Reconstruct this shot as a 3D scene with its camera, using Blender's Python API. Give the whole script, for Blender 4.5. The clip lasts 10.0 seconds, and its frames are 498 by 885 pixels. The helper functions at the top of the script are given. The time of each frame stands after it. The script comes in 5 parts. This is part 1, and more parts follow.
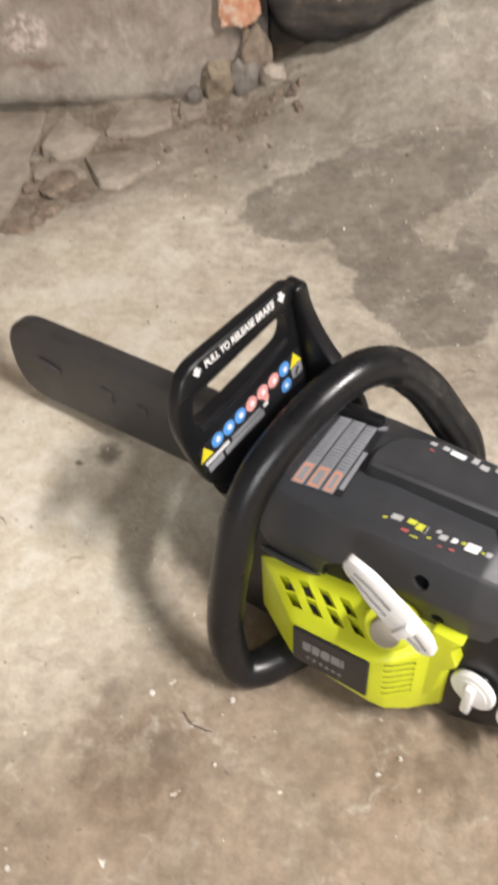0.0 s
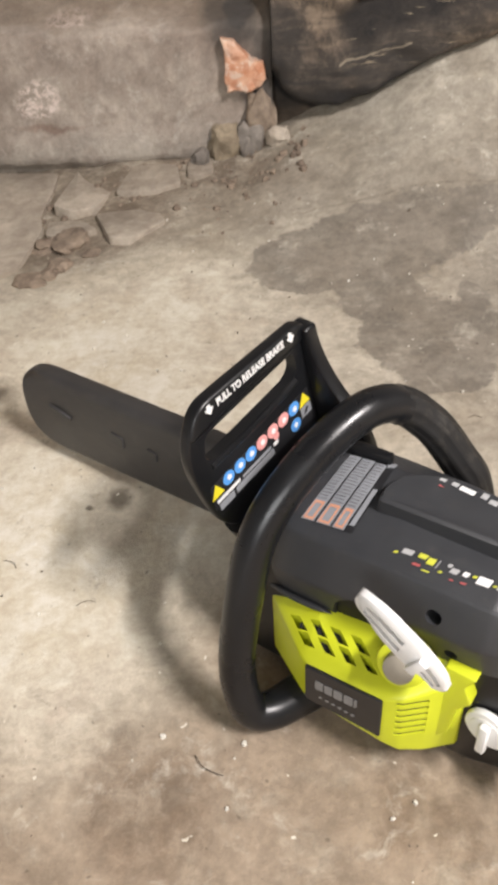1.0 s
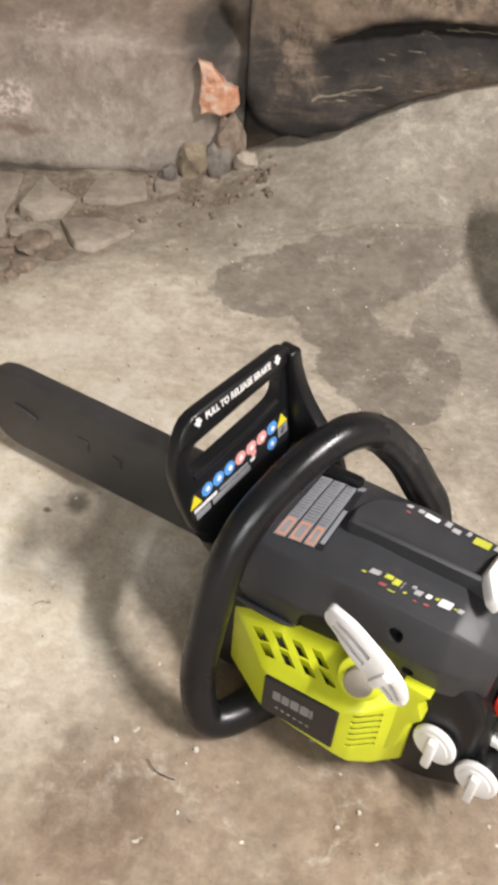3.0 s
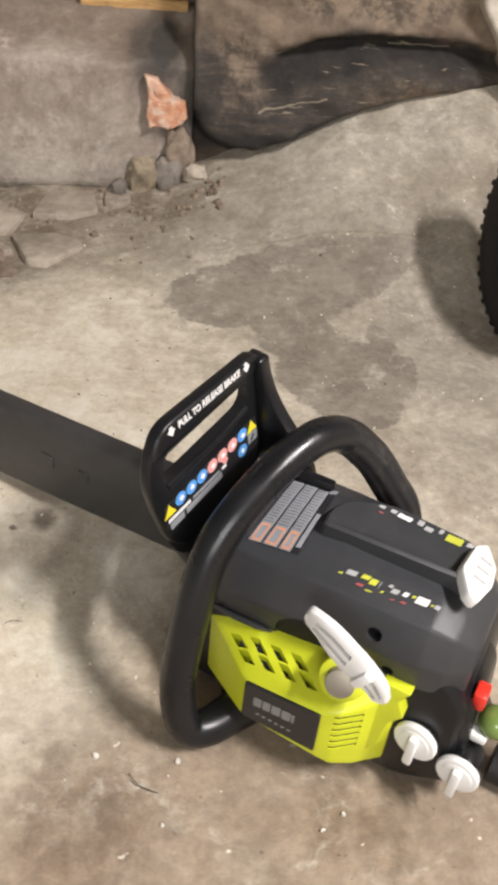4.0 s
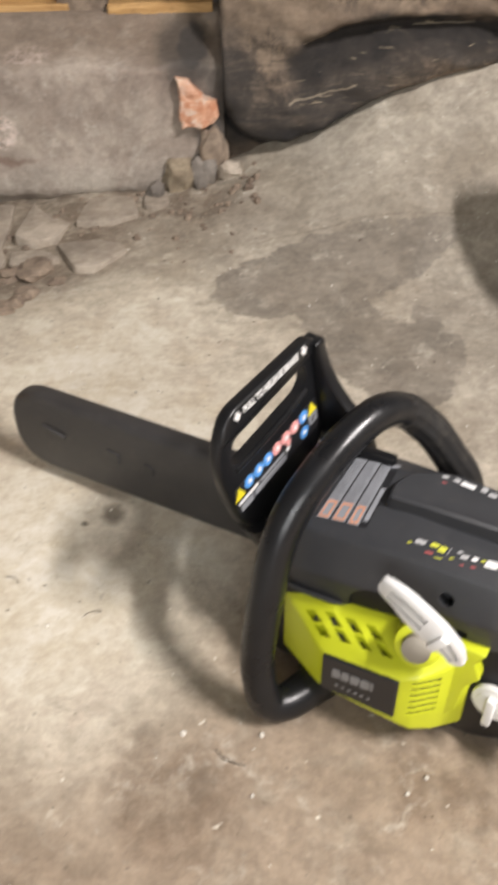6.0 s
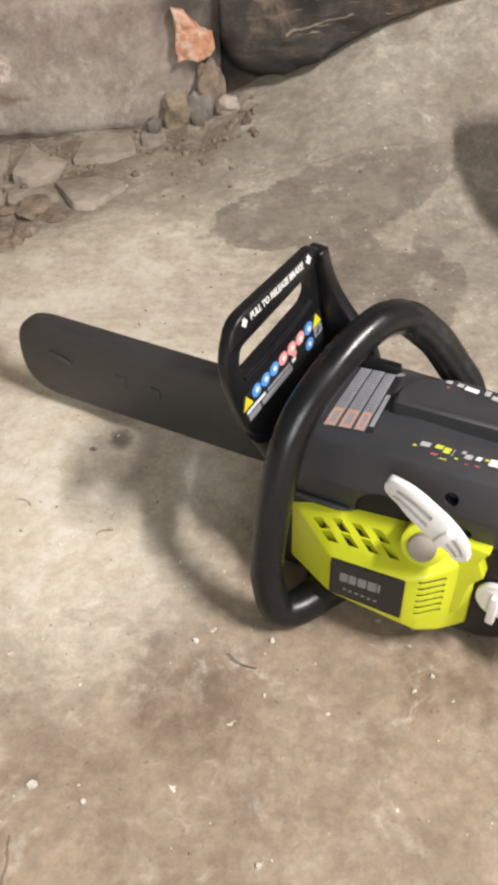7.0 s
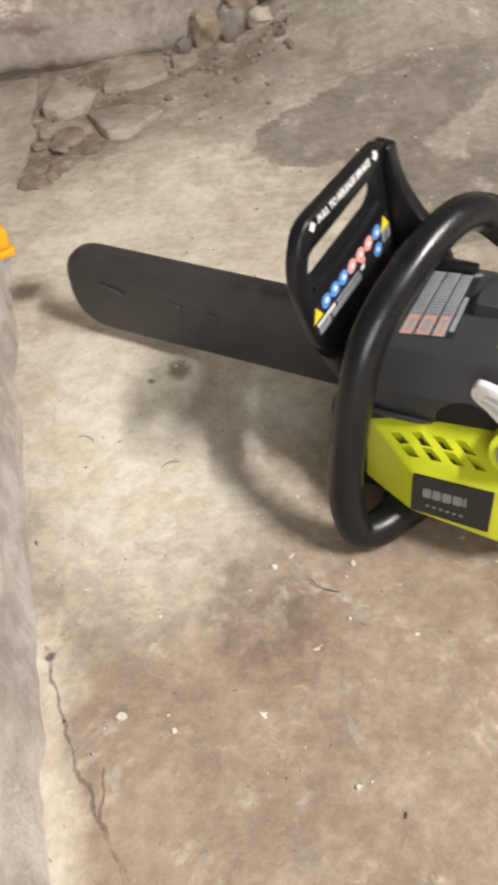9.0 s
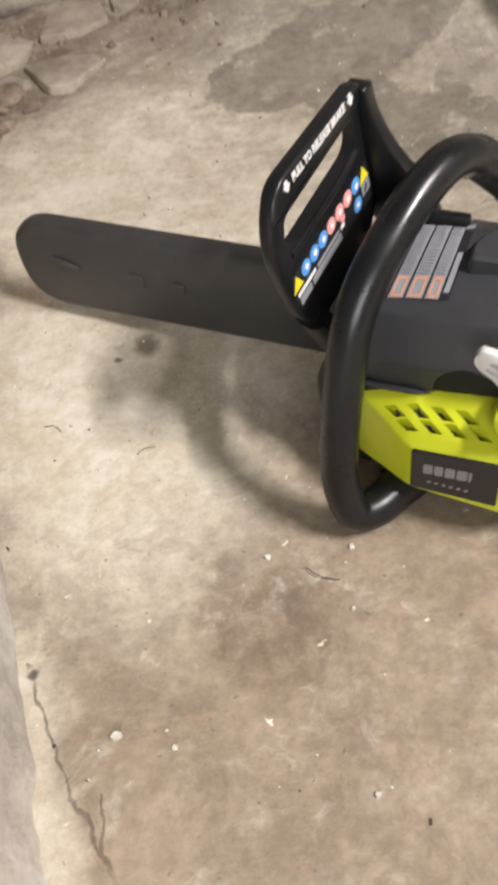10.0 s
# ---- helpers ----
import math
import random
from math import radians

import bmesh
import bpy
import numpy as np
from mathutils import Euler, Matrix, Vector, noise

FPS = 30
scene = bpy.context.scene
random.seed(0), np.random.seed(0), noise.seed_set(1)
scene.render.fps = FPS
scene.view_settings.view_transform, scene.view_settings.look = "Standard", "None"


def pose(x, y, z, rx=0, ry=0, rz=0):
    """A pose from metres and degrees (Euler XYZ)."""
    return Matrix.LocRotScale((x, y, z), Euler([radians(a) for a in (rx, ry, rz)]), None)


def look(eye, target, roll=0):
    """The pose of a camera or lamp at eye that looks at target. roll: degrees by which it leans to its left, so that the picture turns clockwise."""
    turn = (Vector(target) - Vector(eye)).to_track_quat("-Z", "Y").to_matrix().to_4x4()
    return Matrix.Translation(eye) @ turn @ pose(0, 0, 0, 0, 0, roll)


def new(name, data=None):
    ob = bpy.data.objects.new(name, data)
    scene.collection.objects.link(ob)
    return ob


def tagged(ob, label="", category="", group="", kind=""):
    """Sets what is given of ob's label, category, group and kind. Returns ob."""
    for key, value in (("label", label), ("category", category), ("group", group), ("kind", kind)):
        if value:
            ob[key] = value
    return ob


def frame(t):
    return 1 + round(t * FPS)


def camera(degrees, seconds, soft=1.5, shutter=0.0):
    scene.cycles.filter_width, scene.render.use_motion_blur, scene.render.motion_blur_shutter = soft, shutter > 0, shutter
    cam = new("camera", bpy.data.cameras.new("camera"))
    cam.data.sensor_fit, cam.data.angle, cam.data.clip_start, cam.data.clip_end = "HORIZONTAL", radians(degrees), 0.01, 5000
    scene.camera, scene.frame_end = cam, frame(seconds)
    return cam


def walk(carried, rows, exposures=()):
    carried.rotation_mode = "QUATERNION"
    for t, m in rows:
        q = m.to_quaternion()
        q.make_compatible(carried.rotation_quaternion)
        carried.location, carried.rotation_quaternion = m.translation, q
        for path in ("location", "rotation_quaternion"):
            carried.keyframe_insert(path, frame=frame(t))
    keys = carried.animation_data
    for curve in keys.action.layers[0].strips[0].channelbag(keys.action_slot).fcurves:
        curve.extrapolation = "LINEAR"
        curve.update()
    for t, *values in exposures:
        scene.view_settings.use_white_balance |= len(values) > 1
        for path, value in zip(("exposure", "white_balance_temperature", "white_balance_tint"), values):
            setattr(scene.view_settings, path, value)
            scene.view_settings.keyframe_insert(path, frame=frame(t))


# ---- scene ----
cam = camera(33.3, 10.0, soft=4.0, shutter=0.9)
PATH = [
    (0, (0.042, 0.002, 0.598), (-0.049, 1.412, -0.817), -3.5),
    (0.5, (0.042, -0.011, 0.595), (-0.075, 1.477, -0.736), -4.7),
    (1, (0.038, -0.014, 0.593), (-0.062, 1.493, -0.718), -3.9),
    (1.5, (0.023, -0.027, 0.603), (-0.03, 1.546, -0.632), -1.8),
    (2, (0.016, -0.034, 0.614), (-0.02, 1.563, -0.589), -0.6),
    (3.3, (-0.007, -0.031, 0.602), (0.101, 1.495, -0.686), 6.0),
    (3.5, (-0.005, -0.028, 0.6), (0.084, 1.504, -0.683), 5.1),
    (4, (-0.02, -0.037, 0.604), (0.189, 1.514, -0.641), 5.8),
    (4.5, (-0.037, -0.025, 0.608), (0.195, 1.518, -0.644), 4.6),
    (5, (-0.036, -0.033, 0.61), (0.197, 1.518, -0.631), 3.6),
    (5.5, (-0.032, -0.045, 0.613), (0.118, 1.508, -0.637), 0.8),
    (6, (-0.036, -0.059, 0.61), (0.066, 1.493, -0.648), -0.5),
    (6.2, (-0.04, -0.067, 0.598), (0.033, 1.448, -0.706), -1.2),
    (7.5, (-0.053, -0.096, 0.588), (0.058, 1.384, -0.753), -1.6),
    (8, (-0.084, -0.081, 0.592), (-0.037, 1.373, -0.782), -2.5),
    (8.5, (-0.079, -0.076, 0.565), (-0.134, 1.329, -0.857), -6.9),
    (9, (-0.07, -0.08, 0.558), (-0.082, 1.32, -0.87), -7.8),
    (9.5, (-0.066, -0.055, 0.549), (-0.041, 1.315, -0.907), -9.4),
    (10, (-0.073, -0.023, 0.536), (-0.041, 1.281, -0.98), -10.6),
]
walk(cam, [(t, look(eye, target, roll)) for t, eye, target, roll in PATH])

# ---- world and lamps ----
from mathutils.bvhtree import BVHTree

world = bpy.data.worlds.new("world")
scene.world = world
world.use_nodes = True
world.node_tree.nodes["Background"].inputs[0].default_value = (0.6, 0.7, 0.85, 1)
world.node_tree.nodes["Background"].inputs[1].default_value = 0.3
scene.view_settings.exposure = 0.0

# long tube lamp under the ceiling
tube_data = bpy.data.lights.new("tube_light", "AREA")
tube_data.shape, tube_data.size, tube_data.size_y = "RECTANGLE", 0.10, 0.80
tube_data.energy, tube_data.color = 138.0, (1.0, 0.938, 0.915)
tube_light = new("tube_light", tube_data)
tube_light.matrix_world = pose(1.30, -0.65, 2.27)

# soft fill lamp added behind the camera; no window is known there
fill_data = bpy.data.lights.new("fill_light", "AREA")
fill_data.shape, fill_data.size, fill_data.size_y = "RECTANGLE", 1.5, 0.9
fill_data.energy, fill_data.color = 50.0, (1.0, 1.0, 1.0)
fill_light = new("fill_light", fill_data)
fill_light.matrix_world = look((-0.5, -2.55, 1.45), (0.0, 0.6, 0.0))


# ---- materials ----
def graph(name):
    m = bpy.data.materials.new(name)
    m.use_nodes = True
    nt = m.node_tree
    return m, nt, nt.nodes["Principled BSDF"]


def node(nt, kind, **values):
    n = nt.nodes.new(kind)
    for key, value in values.items():
        setattr(n, key, value) if not key.startswith("i_") else None
    return n


def put(nt, socket, value):
    if hasattr(value, "is_linked"):
        nt.links.new(value, socket)
    elif isinstance(value, (tuple, list)) and len(value) == 3 and socket.type == "RGBA":
        socket.default_value = (*value, 1)
    else:
        socket.default_value = value


def calc(nt, op, a, b=0.0, c=0.0, clamp=False):
    n = nt.nodes.new("ShaderNodeMath")
    n.operation, n.use_clamp = op, clamp
    for s, v in zip(n.inputs, (a, b, c)):
        put(nt, s, v)
    return n.outputs[0]


def mix(nt, fac, a, b, blend="MIX"):
    n = nt.nodes.new("ShaderNodeMix")
    n.data_type, n.blend_type = "RGBA", blend
    put(nt, n.inputs[0], fac), put(nt, n.inputs[6], a), put(nt, n.inputs[7], b)
    return n.outputs[2]


def grain(nt, vec, scale, detail=4.0, rough=0.6, lo=0.0, hi=1.0, distort=0.0):
    n = nt.nodes.new("ShaderNodeTexNoise")
    n.inputs["Scale"].default_value, n.inputs["Detail"].default_value = scale, detail
    n.inputs["Roughness"].default_value, n.inputs["Distortion"].default_value = rough, distort
    put(nt, n.inputs["Vector"], vec)
    return ramp(nt, n.outputs[0], lo, hi) if (lo, hi) != (0.0, 1.0) else n.outputs[0]


def ramp(nt, value, lo, hi):
    n = nt.nodes.new("ShaderNodeMapRange")
    n.interpolation_type = "SMOOTHSTEP"
    put(nt, n.inputs[0], value)
    n.inputs[1].default_value, n.inputs[2].default_value = lo, hi
    return n.outputs[0]


def spots(nt, vec, scale, lo, hi):
    n = nt.nodes.new("ShaderNodeTexVoronoi")
    n.inputs["Scale"].default_value = scale
    put(nt, n.inputs["Vector"], vec)
    return ramp(nt, n.outputs["Distance"], lo, hi)


def relief(nt, bsdf, height, strength, distance):
    n = nt.nodes.new("ShaderNodeBump")
    n.inputs["Strength"].default_value, n.inputs["Distance"].default_value = strength, distance
    put(nt, n.inputs["Height"], height)
    nt.links.new(n.outputs[0], bsdf.inputs["Normal"])


def where(nt):
    return nt.nodes.new("ShaderNodeNewGeometry").outputs["Position"]


def split(nt, vec):
    n = nt.nodes.new("ShaderNodeSeparateXYZ")
    put(nt, n.inputs[0], vec)
    return n.outputs


def wobble(nt, vec, scale, amount):
    n = nt.nodes.new("ShaderNodeTexNoise")
    n.inputs["Scale"].default_value, n.inputs["Detail"].default_value = scale, 5.0
    put(nt, n.inputs["Vector"], vec)
    a = nt.nodes.new("ShaderNodeVectorMath")
    a.operation = "MULTIPLY_ADD"
    nt.links.new(n.outputs["Color"], a.inputs[0])
    a.inputs[1].default_value = (amount,) * 3
    b = nt.nodes.new("ShaderNodeVectorMath")
    b.operation = "SUBTRACT"
    put(nt, b.inputs[0], vec)
    b.inputs[1].default_value = (amount / 2,) * 3
    nt.links.new(b.outputs[0], a.inputs[2])
    return a.outputs[0]


def blot(nt, xyz, cx, cy, rx, ry, turn=0.0, soft=0.35, axes=(0, 1)):
    """1 inside an ellipse, 0 outside."""
    dx, dy = calc(nt, "SUBTRACT", xyz[axes[0]], cx), calc(nt, "SUBTRACT", xyz[axes[1]], cy)
    c, s = math.cos(radians(turn)), math.sin(radians(turn))
    u = calc(nt, "DIVIDE", calc(nt, "ADD", calc(nt, "MULTIPLY", dx, c), calc(nt, "MULTIPLY", dy, s)), rx)
    v = calc(nt, "DIVIDE", calc(nt, "SUBTRACT", calc(nt, "MULTIPLY", dy, c), calc(nt, "MULTIPLY", dx, s)), ry)
    d = calc(nt, "SQRT", calc(nt, "ADD", calc(nt, "MULTIPLY", u, u), calc(nt, "MULTIPLY", v, v)))
    return ramp(nt, d, 1 + soft, 1 - soft)


def stroke(nt, xyz, ax, ay, bx, by, width, axes=(0, 1)):
    """1 on the line from a to b, 0 away from it."""
    dx, dy = bx - ax, by - ay
    n2 = dx * dx + dy * dy
    px, py = calc(nt, "SUBTRACT", xyz[axes[0]], ax), calc(nt, "SUBTRACT", xyz[axes[1]], ay)
    t = calc(nt, "DIVIDE", calc(nt, "ADD", calc(nt, "MULTIPLY", px, dx), calc(nt, "MULTIPLY", py, dy)), n2, clamp=True)
    ex, ey = calc(nt, "SUBTRACT", px, calc(nt, "MULTIPLY", t, dx)), calc(nt, "SUBTRACT", py, calc(nt, "MULTIPLY", t, dy))
    d = calc(nt, "SQRT", calc(nt, "ADD", calc(nt, "MULTIPLY", ex, ex), calc(nt, "MULTIPLY", ey, ey)))
    return ramp(nt, d, width, width * 0.3)


def most(nt, *values):
    out = values[0]
    for v in values[1:]:
        out = calc(nt, "MAXIMUM", out, v)
    return out


def floor_material():
    m, nt, b = graph("floor_concrete")
    p = where(nt)
    q = wobble(nt, wobble(nt, p, 9.0, 0.06), 45.0, 0.018)
    w = split(nt, q)
    f = split(nt, wobble(nt, p, 60.0, 0.014))
    col = mix(nt, grain(nt, p, 7.0, 6, 0.6, 0.35, 0.65), (0.38, 0.335, 0.265), (0.57, 0.525, 0.44))
    # trodden brown dirt in front, thinning towards the back
    tan = calc(nt, "MULTIPLY", most(nt, ramp(nt, w[1], 0.46, 0.20), blot(nt, w, 0.12, 0.26, 0.27, 0.18, 0, 0.5)), grain(nt, wobble(nt, p, 10.0, 0.05), 16.0, 8, 0.7, 0.16, 0.52))
    col = mix(nt, calc(nt, "MULTIPLY", tan, 0.92), col, (0.275, 0.213, 0.156))
    pale = most(nt, blot(nt, w, -0.17, 0.56, 0.12, 0.22, 0, 0.5), blot(nt, w, -0.10, 0.84, 0.21, 0.20, -20, 0.5), calc(nt, "MULTIPLY", blot(nt, w, 0.26, 1.30, 0.14, 0.07, 10, 0.6), 0.5), blot(nt, w, -0.245, 0.20, 0.022, 0.12, 8, 0.5))
    col = mix(nt, calc(nt, "MULTIPLY", pale, 0.8), col, (0.66, 0.61, 0.51))
    # brown drips
    brown = most(nt, blot(nt, w, -0.092, 0.275, 0.024, 0.065, 10, 0.4), blot(nt, w, -0.060, 0.262, 0.036, 0.05, 0, 0.4),
                 blot(nt, w, 0.112, 0.282, 0.020, 0.055, -8, 0.4), blot(nt, w, 0.150, 0.255, 0.02, 0.04, 0, 0.5))
    brown = calc(nt, "MULTIPLY", brown, grain(nt, wobble(nt, p, 20.0, 0.05), 30.0, 8, 0.75, 0.28, 0.60))
    col = mix(nt, calc(nt, "MULTIPLY", brown, 0.62), col, (0.125, 0.085, 0.055))
    # grey wet stain behind the saw
    e = split(nt, wobble(nt, wobble(nt, p, 11.0, 0.045), 70.0, 0.016))
    wet = most(nt, blot(nt, e, 0.070, 1.045, 0.088, 0.075, 0, 0.3), blot(nt, e, 0.18, 1.085, 0.15, 0.085, 12, 0.3),
               blot(nt, e, 0.205, 0.87, 0.078, 0.085, 0, 0.3), blot(nt, e, 0.262, 0.865, 0.052, 0.075, -15, 0.3), blot(nt, e, 0.225, 0.79, 0.055, 0.045, 20, 0.3),
               blot(nt, e, 0.165, 0.955, 0.060, 0.080, 10, 0.3), blot(nt, e, 0.30, 1.125, 0.075, 0.040, 14, 0.3), blot(nt, e, 0.285, 0.955, 0.022, 0.028, 0, 0.4))
    frayed = calc(nt, "ADD", wet, calc(nt, "MULTIPLY", calc(nt, "SUBTRACT", grain(nt, p, 24.0, 9, 0.72, 0.25, 0.75), 0.5), 0.7))
    wet = calc(nt, "MULTIPLY", ramp(nt, frayed, 0.40, 0.58), calc(nt, "ADD", 0.60, calc(nt, "MULTIPLY", grain(nt, wobble(nt, p, 12.0, 0.08), 16.0, 9, 0.74, 0.32, 0.62), 0.40)))
    col = mix(nt, calc(nt, "MULTIPLY", wet, 0.84), col, (0.158, 0.143, 0.125))
    # thin grey-brown tone round the stain and over the floor's right side
    grey_brown = most(nt, blot(nt, w, 0.20, 0.98, 0.26, 0.26, 0, 0.6), blot(nt, w, 0.0, 1.20, 0.22, 0.10, 0, 0.6), blot(nt, w, 0.34, 0.72, 0.16, 0.22, 0, 0.6), blot(nt, w, 0.46, 1.06, 0.17, 0.30, 0, 0.5))
    grey_brown = calc(nt, "MULTIPLY", grey_brown, grain(nt, wobble(nt, p, 8.0, 0.1), 11.0, 8, 0.7, 0.30, 0.62))
    col = mix(nt, calc(nt, "MULTIPLY", grey_brown, 0.55), col, (0.25, 0.215, 0.175))
    # darker, greyer tone over the sloping apron and the floor before it
    apron = calc(nt, "MULTIPLY", most(nt, blot(nt, w, 0.34, 1.28, 0.36, 0.22, 0, 0.5), blot(nt, w, 0.46, 0.95, 0.22, 0.34, 0, 0.5)), calc(nt, "ADD", 0.36, calc(nt, "MULTIPLY", grain(nt, wobble(nt, p, 8.0, 0.1), 13.0, 8, 0.72, 0.35, 0.65), 0.30)))
    col = mix(nt, apron, col, (0.21, 0.188, 0.160))
    # earth along the foot of the back wall
    dirt = most(nt, calc(nt, "MULTIPLY", ramp(nt, w[1], 1.18, 1.32), ramp(nt, w[0], 0.12, -0.02)), blot(nt, w, -0.30, 1.22, 0.17, 0.17, -30, 0.25))
    col = mix(nt, calc(nt, "MULTIPLY", dirt, calc(nt, "ADD", 0.45, calc(nt, "MULTIPLY", grain(nt, q, 30.0, 7, 0.7, 0.35, 0.6), 0.45))), col, (0.165, 0.128, 0.095))
    # oil spots and one dark spot past the scabbard's tip
    dark_spot = most(nt, blot(nt, f, -0.137, 0.586, 0.012, 0.015, 0, 0.6), blot(nt, f, -0.165, 0.572, 0.004, 0.004, 0, 0.5),
               blot(nt, f, -0.315, 0.765, 0.020, 0.016, 0, 0.6), blot(nt, f, -0.248, 0.263, 0.003, 0.004, 0, 0.5))
    col = mix(nt, calc(nt, "MULTIPLY", dark_spot, 0.8), col, (0.055, 0.045, 0.035))
    # fainter brown halo round the first and third spots
    halo = most(nt, blot(nt, w, -0.137, 0.575, 0.035, 0.05, 0, 0.7), blot(nt, w, -0.31, 0.76, 0.04, 0.03, 0, 0.7))
    col = mix(nt, calc(nt, "MULTIPLY", halo, 0.28), col, (0.17, 0.14, 0.10))
    # cracks
    crack = most(nt, stroke(nt, f, -0.252, 0.275, -0.238, 0.225, 0.0017), stroke(nt, f, -0.238, 0.225, -0.222, 0.175, 0.0018),
                 stroke(nt, f, -0.222, 0.175, -0.202, 0.135, 0.0024), stroke(nt, f, -0.204, 0.172, -0.202, 0.135, 0.0017),
                 stroke(nt, f, -0.202, 0.135, -0.180, 0.085, 0.0028), stroke(nt, f, -0.180, 0.085, -0.15, 0.0, 0.0028))
    col = mix(nt, calc(nt, "MULTIPLY", calc(nt, "MULTIPLY", crack, grain(nt, p, 40.0, 4, 0.6, 0.30, 0.55)), 0.62), col, (0.08, 0.055, 0.04))
    joint = most(nt, stroke(nt, f, 0.05, 1.165, 0.22, 1.185, 0.0020), stroke(nt, f, 0.22, 1.185, 0.40, 1.16, 0.0018))
    col = mix(nt, calc(nt, "MULTIPLY", joint, 0.35), col, (0.14, 0.11, 0.085))
    # grit
    col = mix(nt, calc(nt, "MULTIPLY", spots(nt, q, 55.0, 0.10, 0.04), 0.55), col, (0.10, 0.08, 0.06))
    col = mix(nt, calc(nt, "MULTIPLY", spots(nt, wobble(nt, p, 80.0, 0.02), 38.0, 0.085, 0.04), 0.8), col, (0.75, 0.71, 0.62))
    fleck = calc(nt, "MULTIPLY", grain(nt, wobble(nt, p, 3.0, 0.3), 26.0, 9, 0.78, 0.57, 0.72), 0.55)
    col = mix(nt, fleck, col, (0.19, 0.15, 0.11))
    haze = calc(nt, "MULTIPLY", grain(nt, wobble(nt, p, 5.0, 0.2), 21.0, 8, 0.72, 0.54, 0.70), 0.45)
    col = mix(nt, haze, col, (0.60, 0.565, 0.49))
    fine = grain(nt, p, 260.0, 5, 0.75)
    mid = grain(nt, p, 75.0, 8, 0.75, 0.34, 0.66)
    blotch = grain(nt, wobble(nt, p, 7.0, 0.12), 13.0, 9, 0.74, 0.36, 0.64)
    col = mix(nt, 0.34, col, mix(nt, blotch, (0.26, 0.245, 0.22), (0.76, 0.76, 0.75)), "OVERLAY")
    col = mix(nt, 0.24, col, mix(nt, mid, (0.22, 0.20, 0.17), (0.78, 0.76, 0.72)), "OVERLAY")
    col = mix(nt, 0.13, col, mix(nt, fine, (0.1, 0.1, 0.1), (0.9, 0.9, 0.9)), "OVERLAY")
    put(nt, b.inputs["Base Color"], col)
    put(nt, b.inputs["Roughness"], calc(nt, "SUBTRACT", 0.88, calc(nt, "MULTIPLY", wet, 0.22)))
    h = calc(nt, "ADD", calc(nt, "MULTIPLY", mid, 0.6), calc(nt, "MULTIPLY", fine, 0.4))
    relief(nt, b, calc(nt, "SUBTRACT", h, calc(nt, "MULTIPLY", crack, 1.2)), 0.4, 0.002)
    return m


def rough_material(name, dark, light, scale=10.0, extra=None, strength=0.6):
    """Cement, stone and brick: two tones, fine grain, pits."""
    m, nt, b = graph(name)
    p = where(nt)
    q = wobble(nt, p, 18.0, 0.05)
    col = mix(nt, grain(nt, q, scale, 6, 0.62, 0.32, 0.68), dark, light)
    if extra:
        col = extra(nt, p, q, col)
    mid, fine = grain(nt, p, 70.0, 8, 0.75, 0.3, 0.7), grain(nt, p, 240.0, 4, 0.7)
    smear = grain(nt, wobble(nt, p, 4.0, 0.25), 6.0, 8, 0.7, 0.30, 0.70)
    col = mix(nt, 0.30, col, mix(nt, smear, (0.22, 0.21, 0.20), (0.80, 0.79, 0.77)), "OVERLAY")
    col = mix(nt, 0.20, col, mix(nt, mid, (0.2, 0.2, 0.2), (0.8, 0.8, 0.8)), "OVERLAY")
    col = mix(nt, 0.14, col, mix(nt, fine, (0.15, 0.15, 0.15), (0.85, 0.85, 0.85)), "OVERLAY")
    put(nt, b.inputs["Base Color"], col)
    b.inputs["Roughness"].default_value = 0.9
    relief(nt, b, calc(nt, "ADD", calc(nt, "MULTIPLY", mid, 0.7), calc(nt, "MULTIPLY", fine, 0.3)), strength, 0.003)
    return m


